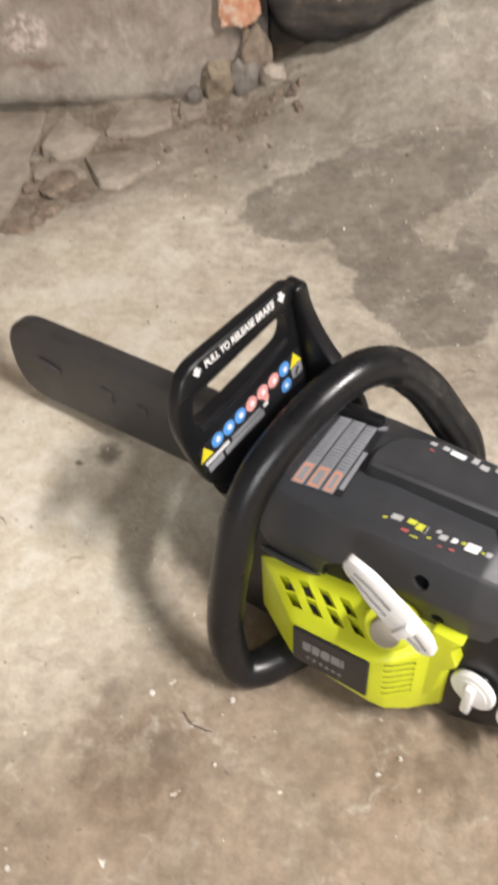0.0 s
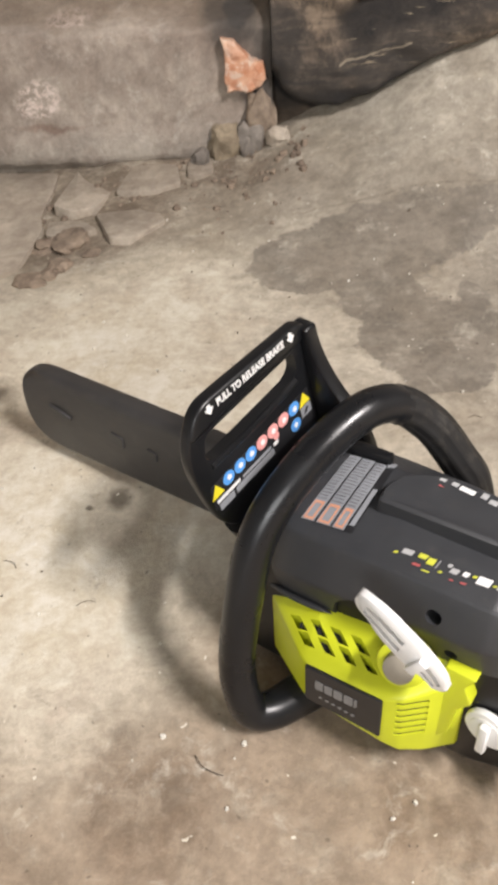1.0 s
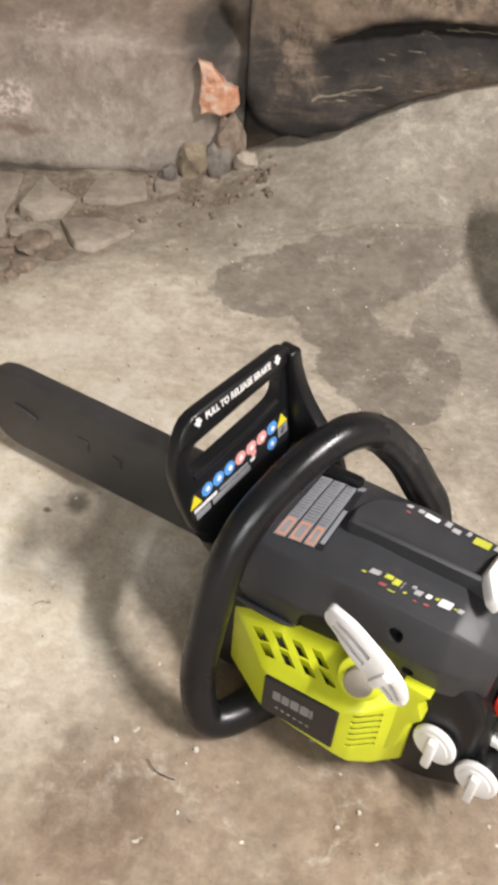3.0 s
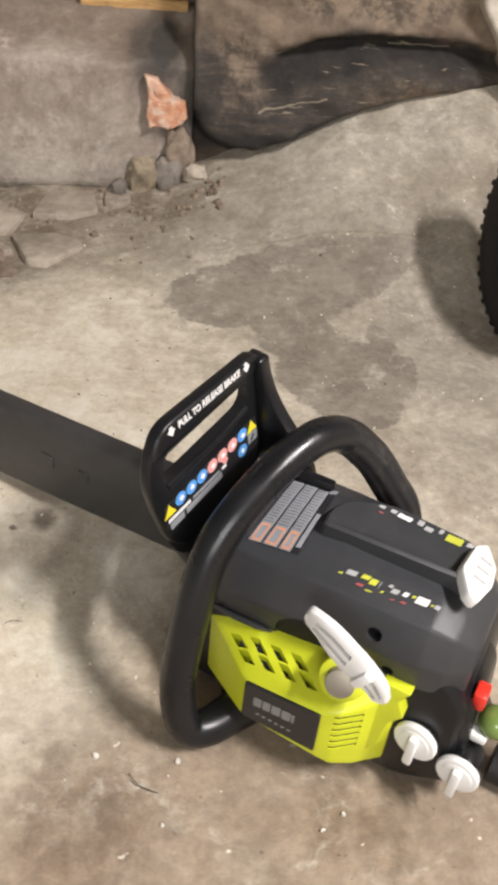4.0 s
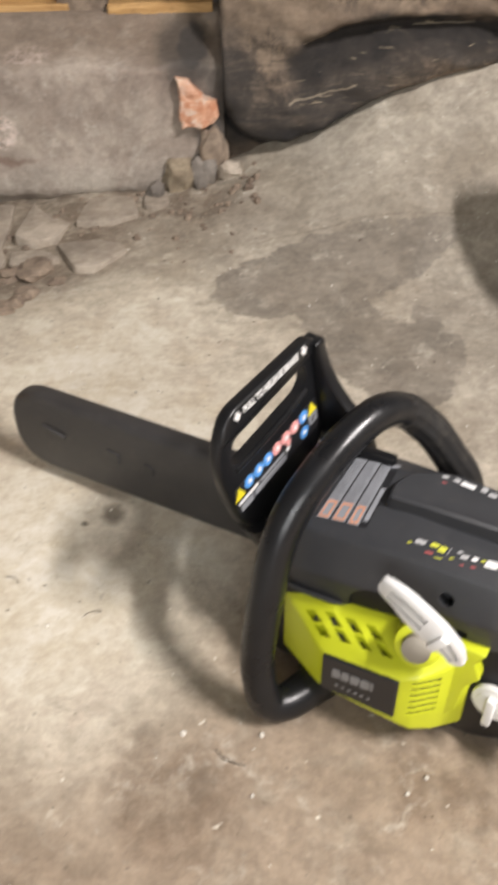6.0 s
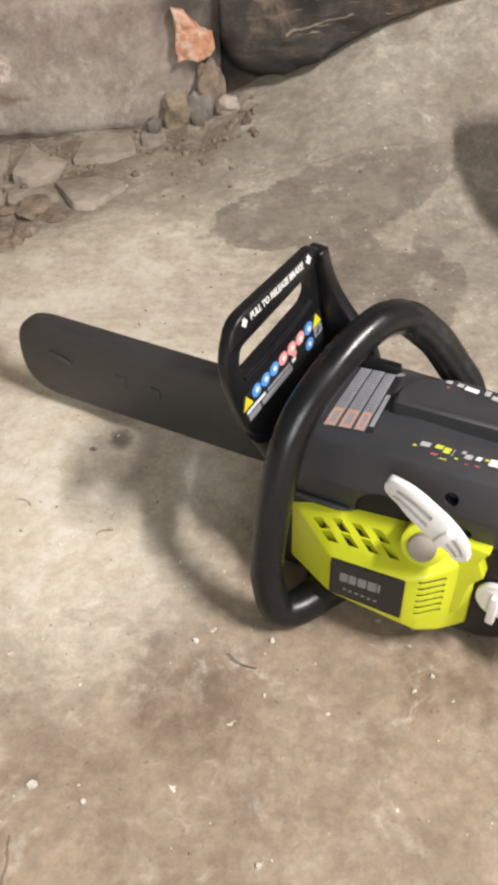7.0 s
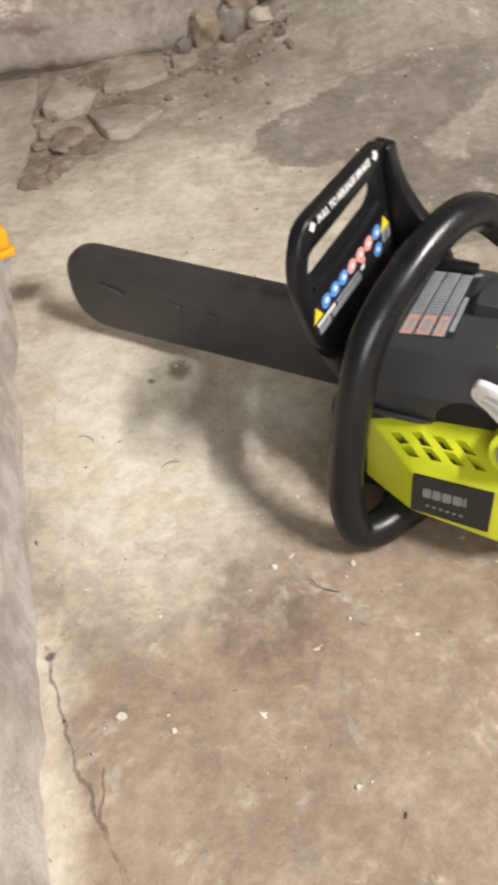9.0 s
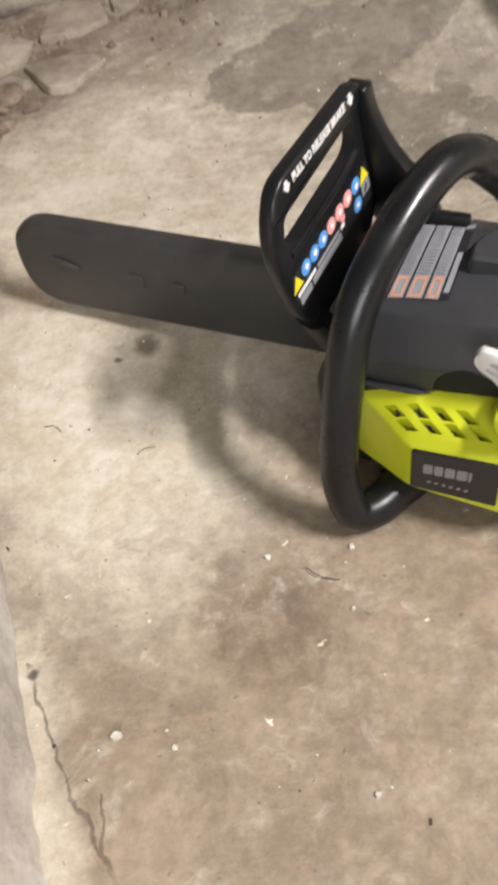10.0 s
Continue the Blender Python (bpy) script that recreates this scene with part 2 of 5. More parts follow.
def wall_marks(nt, p, q, col):
    w = split(nt, q)
    ax = (0, 2)
    grey = blot(nt, w, -0.22, 0.10, 0.30, 0.09, 0, 0.6, ax)
    col = mix(nt, calc(nt, "MULTIPLY", grey, 0.35), col, (0.41, 0.365, 0.315))
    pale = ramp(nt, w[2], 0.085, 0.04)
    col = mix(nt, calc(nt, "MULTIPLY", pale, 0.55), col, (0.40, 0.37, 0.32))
    smear = calc(nt, "MULTIPLY", grain(nt, wobble(nt, p, 5.0, 0.15), 8.0, 8, 0.72, 0.42, 0.62), 0.60)
    col = mix(nt, smear, col, (0.21, 0.165, 0.135))
    scrape = calc(nt, "MULTIPLY", grain(nt, wobble(nt, p, 9.0, 0.10), 17.0, 8, 0.75, 0.54, 0.66), 0.5)
    col = mix(nt, scrape, col, (0.52, 0.475, 0.42))
    # dark patches above the brick and at the wall's end
    dark_patch = most(nt, blot(nt, w, -0.030, 0.245, 0.045, 0.050, 0, 0.35, ax), blot(nt, w, 0.01, 0.15, 0.03, 0.12, 0, 0.5, ax))
    col = mix(nt, calc(nt, "MULTIPLY", dark_patch, 0.85), col, (0.055, 0.050, 0.046))
    f = split(nt, wobble(nt, p, 50.0, 0.022))
    flake = grain(nt, wobble(nt, p, 12.0, 0.03), 95.0, 6, 0.7, 0.44, 0.56)
    chips = most(nt, calc(nt, "MULTIPLY", blot(nt, f, -0.366, 0.130, 0.038, 0.030, 15, 0.25, ax), flake), calc(nt, "MULTIPLY", blot(nt, f, -0.300, 0.245, 0.034, 0.010, 5, 0.4, ax), flake))
    col = mix(nt, calc(nt, "MULTIPLY", chips, 0.85), col, (0.70, 0.58, 0.52))
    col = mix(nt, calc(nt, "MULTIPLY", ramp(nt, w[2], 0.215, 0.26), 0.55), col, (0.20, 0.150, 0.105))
    seam = calc(nt, "MULTIPLY", blot(nt, w, -0.33, 0.232, 0.30, 0.006, 0, 0.6, ax), 0.15)
    col = mix(nt, seam, col, (0.50, 0.45, 0.40))
    # blacker core of the patch above the brick
    dark_core = most(nt, blot(nt, f, -0.028, 0.252, 0.026, 0.026, 0, 0.3, ax), calc(nt, "MULTIPLY", blot(nt, w, -0.045, 0.250, 0.040, 0.034, 0, 0.5, ax), 0.6))
    col = mix(nt, calc(nt, "MULTIPLY", dark_core, 0.85), col, (0.045, 0.042, 0.040))
    return mix(nt, calc(nt, "MULTIPLY", blot(nt, w, -0.36, 0.086, 0.05, 0.006, 0, 0.5, ax), 0.6), col, (0.19, 0.12, 0.09))


# height of the bulge's foot along the wall
FOOT = [(0.0, 0.18), (0.022, 0.155), (0.040, 0.124), (0.060, 0.108), (0.090, 0.098), (0.130, 0.094), (0.190, 0.115), (0.235, 0.138), (0.277, 0.160), (0.40, 0.196), (0.52, 0.217), (4, 0.24)]


def bulge_marks(nt, p, q, col):
    w = split(nt, q)
    ax = (0, 2)
    n = nt.nodes.new("ShaderNodeMapping")
    n.inputs["Scale"].default_value = (5.0, 5.0, 46.0)
    n.inputs["Rotation"].default_value = (0, radians(10), 0)
    nt.links.new(wobble(nt, p, 7.0, 0.05), n.inputs["Vector"])
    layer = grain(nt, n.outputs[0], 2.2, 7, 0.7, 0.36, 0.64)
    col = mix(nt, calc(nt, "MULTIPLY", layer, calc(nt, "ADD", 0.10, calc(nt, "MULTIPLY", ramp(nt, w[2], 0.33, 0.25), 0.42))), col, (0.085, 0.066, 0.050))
    # darker towards the lower and left rim
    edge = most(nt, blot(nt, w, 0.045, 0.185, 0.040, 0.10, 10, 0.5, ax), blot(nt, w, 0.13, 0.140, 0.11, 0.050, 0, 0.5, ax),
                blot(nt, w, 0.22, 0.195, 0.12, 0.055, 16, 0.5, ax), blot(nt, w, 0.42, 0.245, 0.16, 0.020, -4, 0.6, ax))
    rim_dark = calc(nt, "MULTIPLY", edge, calc(nt, "ADD", 0.72, calc(nt, "MULTIPLY", layer, 0.26)))
    col = mix(nt, rim_dark, col, (0.040, 0.036, 0.033))
    # black band with the hollow's shade, and shadow painted low along the rim
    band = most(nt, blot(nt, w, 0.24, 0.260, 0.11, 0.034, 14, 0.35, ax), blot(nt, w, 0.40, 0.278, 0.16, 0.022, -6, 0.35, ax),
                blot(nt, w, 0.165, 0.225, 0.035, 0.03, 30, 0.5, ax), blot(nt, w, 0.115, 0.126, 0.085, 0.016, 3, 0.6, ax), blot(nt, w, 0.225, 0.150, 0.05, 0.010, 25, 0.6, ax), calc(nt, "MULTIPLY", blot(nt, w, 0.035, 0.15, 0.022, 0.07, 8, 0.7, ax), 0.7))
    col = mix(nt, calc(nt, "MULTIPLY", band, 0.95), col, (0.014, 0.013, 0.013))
    crust = calc(nt, "MULTIPLY", most(nt, blot(nt, w, 0.08, 0.20, 0.07, 0.09, 0, 0.5, ax), blot(nt, w, 0.30, 0.22, 0.26, 0.07, 8, 0.5, ax), blot(nt, w, 0.30, 0.345, 0.16, 0.03, 0, 0.6, ax)), grain(nt, wobble(nt, p, 14.0, 0.06), 26.0, 8, 0.75, 0.42, 0.58))
    col = mix(nt, calc(nt, "MULTIPLY", crust, 0.75), col, (0.035, 0.030, 0.026))
    # shadow under the rim, painted as a black line along the foot
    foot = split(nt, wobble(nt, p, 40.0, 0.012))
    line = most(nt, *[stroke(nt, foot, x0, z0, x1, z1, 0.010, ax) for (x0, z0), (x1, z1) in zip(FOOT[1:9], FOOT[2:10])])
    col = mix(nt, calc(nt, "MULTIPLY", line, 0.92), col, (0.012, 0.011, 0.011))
    pale = most(nt, stroke(nt, foot, 0.130, 0.176, 0.185, 0.188, 0.0024, ax), stroke(nt, foot, 0.185, 0.188, 0.240, 0.202, 0.0020, ax), stroke(nt, foot, 0.155, 0.262, 0.212, 0.280, 0.0022, ax), stroke(nt, foot, 0.34, 0.283, 0.44, 0.284, 0.0018, ax))
    col = mix(nt, calc(nt, "MULTIPLY", pale, 0.65), col, (0.30, 0.255, 0.19))
    vein = grain(nt, n.outputs[0], 3.6, 5, 0.6, 0.64, 0.70)
    zone = most(nt, blot(nt, w, 0.24, 0.20, 0.12, 0.05, 15, 0.5, ax), blot(nt, w, 0.40, 0.25, 0.13, 0.05, 0, 0.5, ax))
    return mix(nt, calc(nt, "MULTIPLY", calc(nt, "MULTIPLY", vein, zone), 0.6), col, (0.40, 0.33, 0.23))


def ledge_marks(nt, p, q, col):
    n = nt.nodes.new("ShaderNodeMapping")
    n.inputs["Scale"].default_value = (9.0, 1.2, 4.0)
    nt.links.new(q, n.inputs["Vector"])
    streak = grain(nt, n.outputs[0], 6.0, 5, 0.6, 0.40, 0.62)
    return mix(nt, calc(nt, "MULTIPLY", streak, 0.6), col, (0.66, 0.64, 0.61))


def plastic(name, colour, rough, speck=0.12, strength=0.15, scale=900.0, dust=0.0, gloss=0.5):
    m, nt, b = graph(name)
    tc = nt.nodes.new("ShaderNodeTexCoord").outputs["Object"]
    big, fine = grain(nt, tc, 28.0, 5, 0.6, 0.3, 0.7), grain(nt, tc, scale, 2, 0.6)
    dark = tuple(c * (1 - speck) for c in colour)
    col = mix(nt, big, dark, colour)
    if dust:
        col = mix(nt, calc(nt, "MULTIPLY", grain(nt, tc, 70.0, 6, 0.75, 0.50, 0.75), dust), col, (0.33, 0.29, 0.23))
    put(nt, b.inputs["Base Color"], col)
    put(nt, b.inputs["Roughness"], calc(nt, "ADD", rough - 0.06, calc(nt, "MULTIPLY", big, 0.12)))
    b.inputs["Specular IOR Level"].default_value = gloss
    relief(nt, b, fine, strength, 0.0004)
    return m


def wood_material(name, dark, light):
    m, nt, b = graph(name)
    p = where(nt)
    n = nt.nodes.new("ShaderNodeMapping")
    n.inputs["Scale"].default_value = (2.0, 25.0, 25.0)
    nt.links.new(wobble(nt, p, 6.0, 0.03), n.inputs["Vector"])
    g = grain(nt, n.outputs[0], 4.0, 6, 0.65, 0.3, 0.7)
    col = mix(nt, g, dark, light)
    put(nt, b.inputs["Base Color"], mix(nt, grain(nt, p, 14.0, 4, 0.6, 0.5, 0.75), col, tuple(c * 0.55 for c in dark)))
    b.inputs["Roughness"].default_value = 0.75
    relief(nt, b, g, 0.4, 0.001)
    return m


FLOOR = floor_material()
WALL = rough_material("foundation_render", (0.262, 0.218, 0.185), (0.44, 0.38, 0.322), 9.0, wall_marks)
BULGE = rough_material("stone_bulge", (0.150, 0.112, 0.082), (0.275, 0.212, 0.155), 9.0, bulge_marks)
PIER = rough_material("pale_plaster", (0.42, 0.37, 0.31), (0.62, 0.56, 0.48), 14.0)
LEDGE = rough_material("grey_ledge", (0.36, 0.33, 0.29), (0.56, 0.52, 0.465), 12.0, ledge_marks)
PLAIN = rough_material("plain_room_wall", (0.25, 0.235, 0.21), (0.33, 0.31, 0.28), 3.0)
SLAB = rough_material("broken_slab", (0.33, 0.28, 0.225), (0.49, 0.43, 0.355), 18.0)
SOIL = rough_material("brown_rubble", (0.17, 0.13, 0.10), (0.34, 0.27, 0.205), 30.0)
STONE_YELLOW = rough_material("yellow_stone", (0.25, 0.20, 0.14), (0.42, 0.35, 0.25), 30.0)
STONE_GREY = rough_material("grey_stone", (0.17, 0.15, 0.13), (0.29, 0.26, 0.23), 30.0)
BRICK = rough_material("orange_brick", (0.50, 0.215, 0.115), (0.74, 0.46, 0.33), 34.0, lambda nt, p, q, col: mix(nt, calc(nt, "MULTIPLY", grain(nt, q, 42.0, 6, 0.7, 0.48, 0.60), 0.65), col, (0.74, 0.62, 0.52)))
CHIP = rough_material("white_chip", (0.6, 0.57, 0.5), (0.78, 0.75, 0.68), 26.0)
PINE = wood_material("pine", (0.42, 0.24, 0.09), (0.66, 0.42, 0.18))
OLD_BOARD = wood_material("old_board", (0.045, 0.032, 0.024), (0.11, 0.08, 0.055))
BLACK = plastic("black_plastic", (0.0085, 0.0088, 0.0100), 0.34, 0.2, 0.12, 1200.0, gloss=0.36)
TUBE = plastic("black_coated_tube", (0.0085, 0.0090, 0.0105), 0.30, 0.2, 0.10, 700.0, gloss=0.42)
GRIP = plastic("black_rubber", (0.015, 0.0145, 0.0145), 0.55, 0.3, 0.4, 900.0, 0.10, gloss=0.35)
SHEATH = plastic("scabbard_plastic", (0.040, 0.038, 0.038), 0.45, 0.15, 0.5, 1000.0, 0.05)
HOOD = plastic("charcoal_plastic", (0.035, 0.0365, 0.0405), 0.46, 0.12, 0.5, 1100.0, 0.04)
LIME = plastic("lime_plastic", (0.56, 0.61, 0.022), 0.36, 0.08, 0.1, 600.0, 0.03)
WHITE = plastic("white_plastic", (0.78, 0.78, 0.77), 0.38, 0.06, 0.1, 600.0)
LABEL_GREY = plastic("grey_label", (0.27, 0.28, 0.30), 0.4, 0.15, 0.05, 900.0)
LABEL_BLACK = plastic("black_label", (0.018, 0.018, 0.020), 0.35, 0.1, 0.05)
LABEL_DIM = plastic("dim_print", (0.13, 0.135, 0.15), 0.45, 0.3, 0.0)
PICTO_YELLOW = plastic("lime_print", (0.58, 0.60, 0.06), 0.45, 0.2, 0.0)
PICTO_RED = plastic("dull_red_print", (0.42, 0.10, 0.10), 0.45, 0.2, 0.0)
ORANGE = plastic("orange_print", (0.62, 0.30, 0.19), 0.45, 0.1, 0.0)
YELLOW = plastic("yellow_print", (0.80, 0.68, 0.03), 0.45, 0.1, 0.0)
BLUE = plastic("blue_print", (0.10, 0.33, 0.75), 0.45, 0.1, 0.0)
PINK = plastic("pink_print", (0.80, 0.36, 0.34), 0.45, 0.1, 0.0)
RED = plastic("red_plastic", (0.72, 0.035, 0.02), 0.35, 0.1, 0.0)
SILVER = plastic("silver_print", (0.42, 0.42, 0.42), 0.35, 0.1, 0.0)
SOCKET = plastic("grey_metal", (0.30, 0.27, 0.22), 0.4, 0.25, 0.2)
GREEN_CLEAR = plastic("green_primer", (0.16, 0.24, 0.06), 0.2, 0.2, 0.0)
RUBBER = plastic("tyre_rubber", (0.016, 0.015, 0.015), 0.75, 0.25, 0.5, 500.0, 0.05)
TOOL_YELLOW = plastic("yellow_case", (0.80, 0.42, 0.02), 0.4, 0.12, 0.15, 300.0, 0.12)
STEEL = plastic("grey_steel", (0.22, 0.22, 0.22), 0.45, 0.2, 0.1)


# ---- mesh helpers ----
def mesh_of(name, bm, material, smooth=False):
    me = bpy.data.meshes.new(name)
    bmesh.ops.recalc_face_normals(bm, faces=bm.faces)
    bm.to_mesh(me)
    bm.free()
    me.materials.append(material)
    if smooth:
        me.shade_smooth()
        me.set_sharp_from_angle(angle=radians(40))
    return me


def part(name, bm, material, parent, label="", smooth=True):
    ob = new(name, mesh_of(name, bm, material, smooth))
    ob.parent = parent
    return tagged(ob, label)


def thing(name, bm, material, label, category, group="", kind="", smooth=False):
    return tagged(new(name, mesh_of(name, bm, material, smooth)), label, category, group, kind)


def box(bm, x0, x1, y0, y1, z0, z1, m=None, bevel=0.0, seg=2):
    made = bmesh.ops.create_cube(bm, size=1.0)["verts"]
    for v in made:
        v.co = Vector(((x0 + x1) / 2 + v.co.x * (x1 - x0), (y0 + y1) / 2 + v.co.y * (y1 - y0), (z0 + z1) / 2 + v.co.z * (z1 - z0)))
    if bevel:
        edges = list({e for v in made for e in v.link_edges})
        made = bmesh.ops.bevel(bm, geom=edges, offset=bevel, segments=seg, affect="EDGES", profile=0.5)["verts"]
    if m is not None:
        bmesh.ops.transform(bm, matrix=m, verts=list(made))
    return bm


def prism(bm, outline, lo, hi, axis="y", bevel=0.0, seg=2, m=None):
    """An outline drawn in two axes, drawn out along the third."""
    put3 = {"x": lambda u, v, d: (d, u, v), "y": lambda u, v, d: (u, d, v), "z": lambda u, v, d: (u, v, d)}[axis]
    a = [bm.verts.new(put3(u, v, lo)) for u, v in outline]
    b = [bm.verts.new(put3(u, v, hi)) for u, v in outline]
    n = len(outline)
    ends = [bm.faces.new(a), bm.faces.new(b)]
    for i in range(n):
        bm.faces.new((a[i], a[(i + 1) % n], b[(i + 1) % n], b[i]))
    verts = a + b
    if bevel:
        edges = list({e for f in ends for e in f.edges})
        bmesh.ops.recalc_face_normals(bm, faces=bm.faces)
        out = bmesh.ops.bevel(bm, geom=edges, offset=bevel, segments=seg, affect="EDGES", profile=0.5)
        verts = list({*verts, *out["verts"]})
    if m is not None:
        bmesh.ops.transform(bm, matrix=m, verts=[v for v in verts if v.is_valid])
    return bm


def rounded(outline, radius, steps=5):
    """An outline with its corners rounded off."""
    out = []
    n = len(outline)
    for i in range(n):
        p, a, b = Vector(outline[i]), Vector(outline[i - 1]), Vector(outline[(i + 1) % n])
        r = radius[i] if isinstance(radius, (list, tuple)) else radius
        ra, rb = min(r, (a - p).length * 0.48), min(r, (b - p).length * 0.48)
        s, e = p + (a - p).normalized() * ra, p + (b - p).normalized() * rb
        for k in range(steps + 1):
            t = k / steps
            out.append(tuple((1 - t) ** 2 * s + 2 * t * (1 - t) * p + t * t * e))
    return out


def glide(points, per=8):
    """A smooth line through the points (Catmull-Rom)."""
    pts = [Vector(p) for p in points]
    pts = [2 * pts[0] - pts[1]] + pts + [2 * pts[-1] - pts[-2]]
    out = []
    for i in range(1, len(pts) - 2):
        a, b, c, d = pts[i - 1:i + 3]
        for k in range(per):
            t = k / per
            out.append(0.5 * (2 * b + (c - a) * t + (2 * a - 5 * b + 4 * c - d) * t * t + (3 * b - a - 3 * c + d) * t ** 3))
    return out + [pts[-2]]


def sweep(bm, line, radius, sides=20, flat=1.0, up=(0, 0, 1)):
    """A tube along a line; radius is a number or a function of 0..1 and the angle."""
    rings = []
    n = len(line)
    ref = Vector(up)
    for i, p in enumerate(line):
        t = (line[min(i + 1, n - 1)] - line[max(i - 1, 0)]).normalized()
        side = t.cross(ref).normalized() if i == 0 else (side - t * side.dot(t)).normalized()
        top = side.cross(t)
        ring = []
        for k in range(sides):
            a = 2 * math.pi * k / sides
            r = radius(i / (n - 1), a) if callable(radius) else radius
            ring.append(bm.verts.new(p + side * (math.cos(a) * r) + top * (math.sin(a) * r * flat)))
        rings.append(ring)
    for a, b in zip(rings, rings[1:]):
        for k in range(sides):
            bm.faces.new((a[k], a[(k + 1) % sides], b[(k + 1) % sides], b[k]))
    bm.faces.new(rings[0]), bm.faces.new(rings[-1])
    return bm


def loft(bm, sections):
    rows = [[bm.verts.new(p) for p in s] for s in sections]
    for a, b in zip(rows, rows[1:]):
        for k in range(len(a)):
            bm.faces.new((a[k], a[(k + 1) % len(a)], b[(k + 1) % len(a)], b[k]))
    bm.faces.new(rows[0]), bm.faces.new(rows[-1])
    return bm


def disc(bm, radius, depth, m, sides=28, bevel=0.0):
    outline = [(radius * math.cos(2 * math.pi * k / sides), radius * math.sin(2 * math.pi * k / sides)) for k in range(sides)]
    return prism(bm, outline, 0, depth, "z", bevel, 2, m)


def carve(ob, cutter):
    """Cuts the cutter's shape out of ob for good."""
    tool = new("cutter", mesh_of("cutter", cutter, BLACK))
    bpy.context.view_layer.update()
    tool.matrix_world = ob.matrix_world.copy()
    cut = ob.modifiers.new("cut", "BOOLEAN")
    cut.object, cut.operation, cut.solver = tool, "DIFFERENCE", "EXACT"
    dg = bpy.context.evaluated_depsgraph_get()
    dg.update()
    me = bpy.data.meshes.new_from_object(ob.evaluated_get(dg))
    ob.modifiers.remove(cut)
    old = ob.data
    ob.data = me
    bpy.data.meshes.remove(old)
    bpy.data.objects.remove(tool)
    me.set_sharp_from_angle(angle=radians(35))
    return ob


def chunk(bm, w, d, h, seed, sides=7, m=None):
    """A broken piece: an irregular flat-topped lump."""
    r = random.Random(seed)
    turn = r.random() * 6
    base = [(math.cos(turn + 2 * math.pi * k / sides + r.uniform(-.3, .3)) * r.uniform(.75, 1.1), math.sin(turn + 2 * math.pi * k / sides) * r.uniform(.75, 1.1)) for k in range(sides)]
    low = [bm.verts.new((x * w / 2 * 1.06, y * d / 2 * 1.06, -0.25 * h)) for x, y in base]
    mid = [bm.verts.new((x * w / 2, y * d / 2, h * r.uniform(.6, .85))) for x, y in base]
    top = [bm.verts.new((x * w / 2 * .84, y * d / 2 * .84, h * r.uniform(.9, 1.08))) for x, y in base]
    for a, b in ((low, mid), (mid, top)):
        for k in range(sides):
            bm.faces.new((a[k], a[(k + 1) % sides], b[(k + 1) % sides], b[k]))
    bm.faces.new(low), bm.faces.new(top)
    if m is not None:
        bmesh.ops.transform(bm, matrix=m, verts=low + mid + top)
    return bm


# ---- the floor ----
def rise(x):
    """Height of the sloping apron where it meets the back wall."""
    knots = [(-3, 0.0), (-0.4, 0.005), (-0.15, 0.03), (-0.02, 0.035), (0.06, 0.072), (0.13, 0.090), (0.19, 0.115), (0.28, 0.16), (0.40, 0.195), (0.52, 0.215), (4, 0.23)]
    for (a, u), (b, v) in zip(knots, knots[1:]):
        if x <= b:
            return u + (v - u) * (x - a) / (b - a)
    return 0.23


def ground(x, y):
    t = min(max((y - 0.95) / 0.44, 0), 1.15)
    z = rise(x) * t ** 1.5
    near = 1 if (-1 < x < 1.2 and -0.5 < y < 1.6) else 0
    return z + near * (0.0016 * noise.noise((x * 9, y * 9, 0)) + 0.0010 * noise.noise((x * 40, y * 40, 3)) + (0.006 * t * noise.noise((x * 14, y * 14, 8))))


def axis_steps(stops):
    out = []
    for (a, step), (b, _) in zip(stops, stops[1:]):
        n = max(1, round((b - a) / step))
        out += [a + (b - a) * k / n for k in range(n)]
    return out + [stops[-1][0]]


def make_floor():
    xs = axis_steps([(-2.2, 0.3), (-0.6, 0.008), (0.8, 0.3), (2.6, 0)])
    ys = axis_steps([(-2.8, 0.3), (-0.1, 0.008), (1.46, 0.1), (1.7, 0)])
    bm = bmesh.new()
    grid = [[bm.verts.new((x, y, ground(x, y))) for x in xs] for y in ys]
    for a, b in zip(grid, grid[1:]):
        for i in range(len(xs) - 1):
            bm.faces.new((a[i], a[i + 1], b[i + 1], b[i]))
    me = mesh_of("floor", bm, FLOOR)
    me.shade_smooth()
    return tagged(new("floor", me), "stained bare concrete floor with grit and cracks", "floor", kind="structure")


make_floor()


# ---- walls and ceiling ----
def rough_face(bm, xs, zs, front, back):
    """A wall piece whose front is a displaced grid y = front(x, z), closed at the back."""
    grid = [[bm.verts.new((x, front(x, z), z)) for x in xs] for z in zs]
    for a, b in zip(grid, grid[1:]):
        for i in range(len(xs) - 1):
            bm.faces.new((a[i], a[i + 1], b[i + 1], b[i]))
    rim = grid[0] + [r[-1] for r in grid[1:]] + grid[-1][-2::-1] + [r[0] for r in grid[-2:0:-1]]
    far = [bm.verts.new((v.co.x, back, v.co.z)) for v in rim]
    for k in range(len(rim)):
        bm.faces.new((rim[k], rim[(k + 1) % len(rim)], far[(k + 1) % len(rim)], far[k]))
    bm.faces.new(far)
    return bm


def smooth(a, b, x):
    t = min(max((x - a) / (b - a), 0), 1)
    return t * t * (3 - 2 * t)


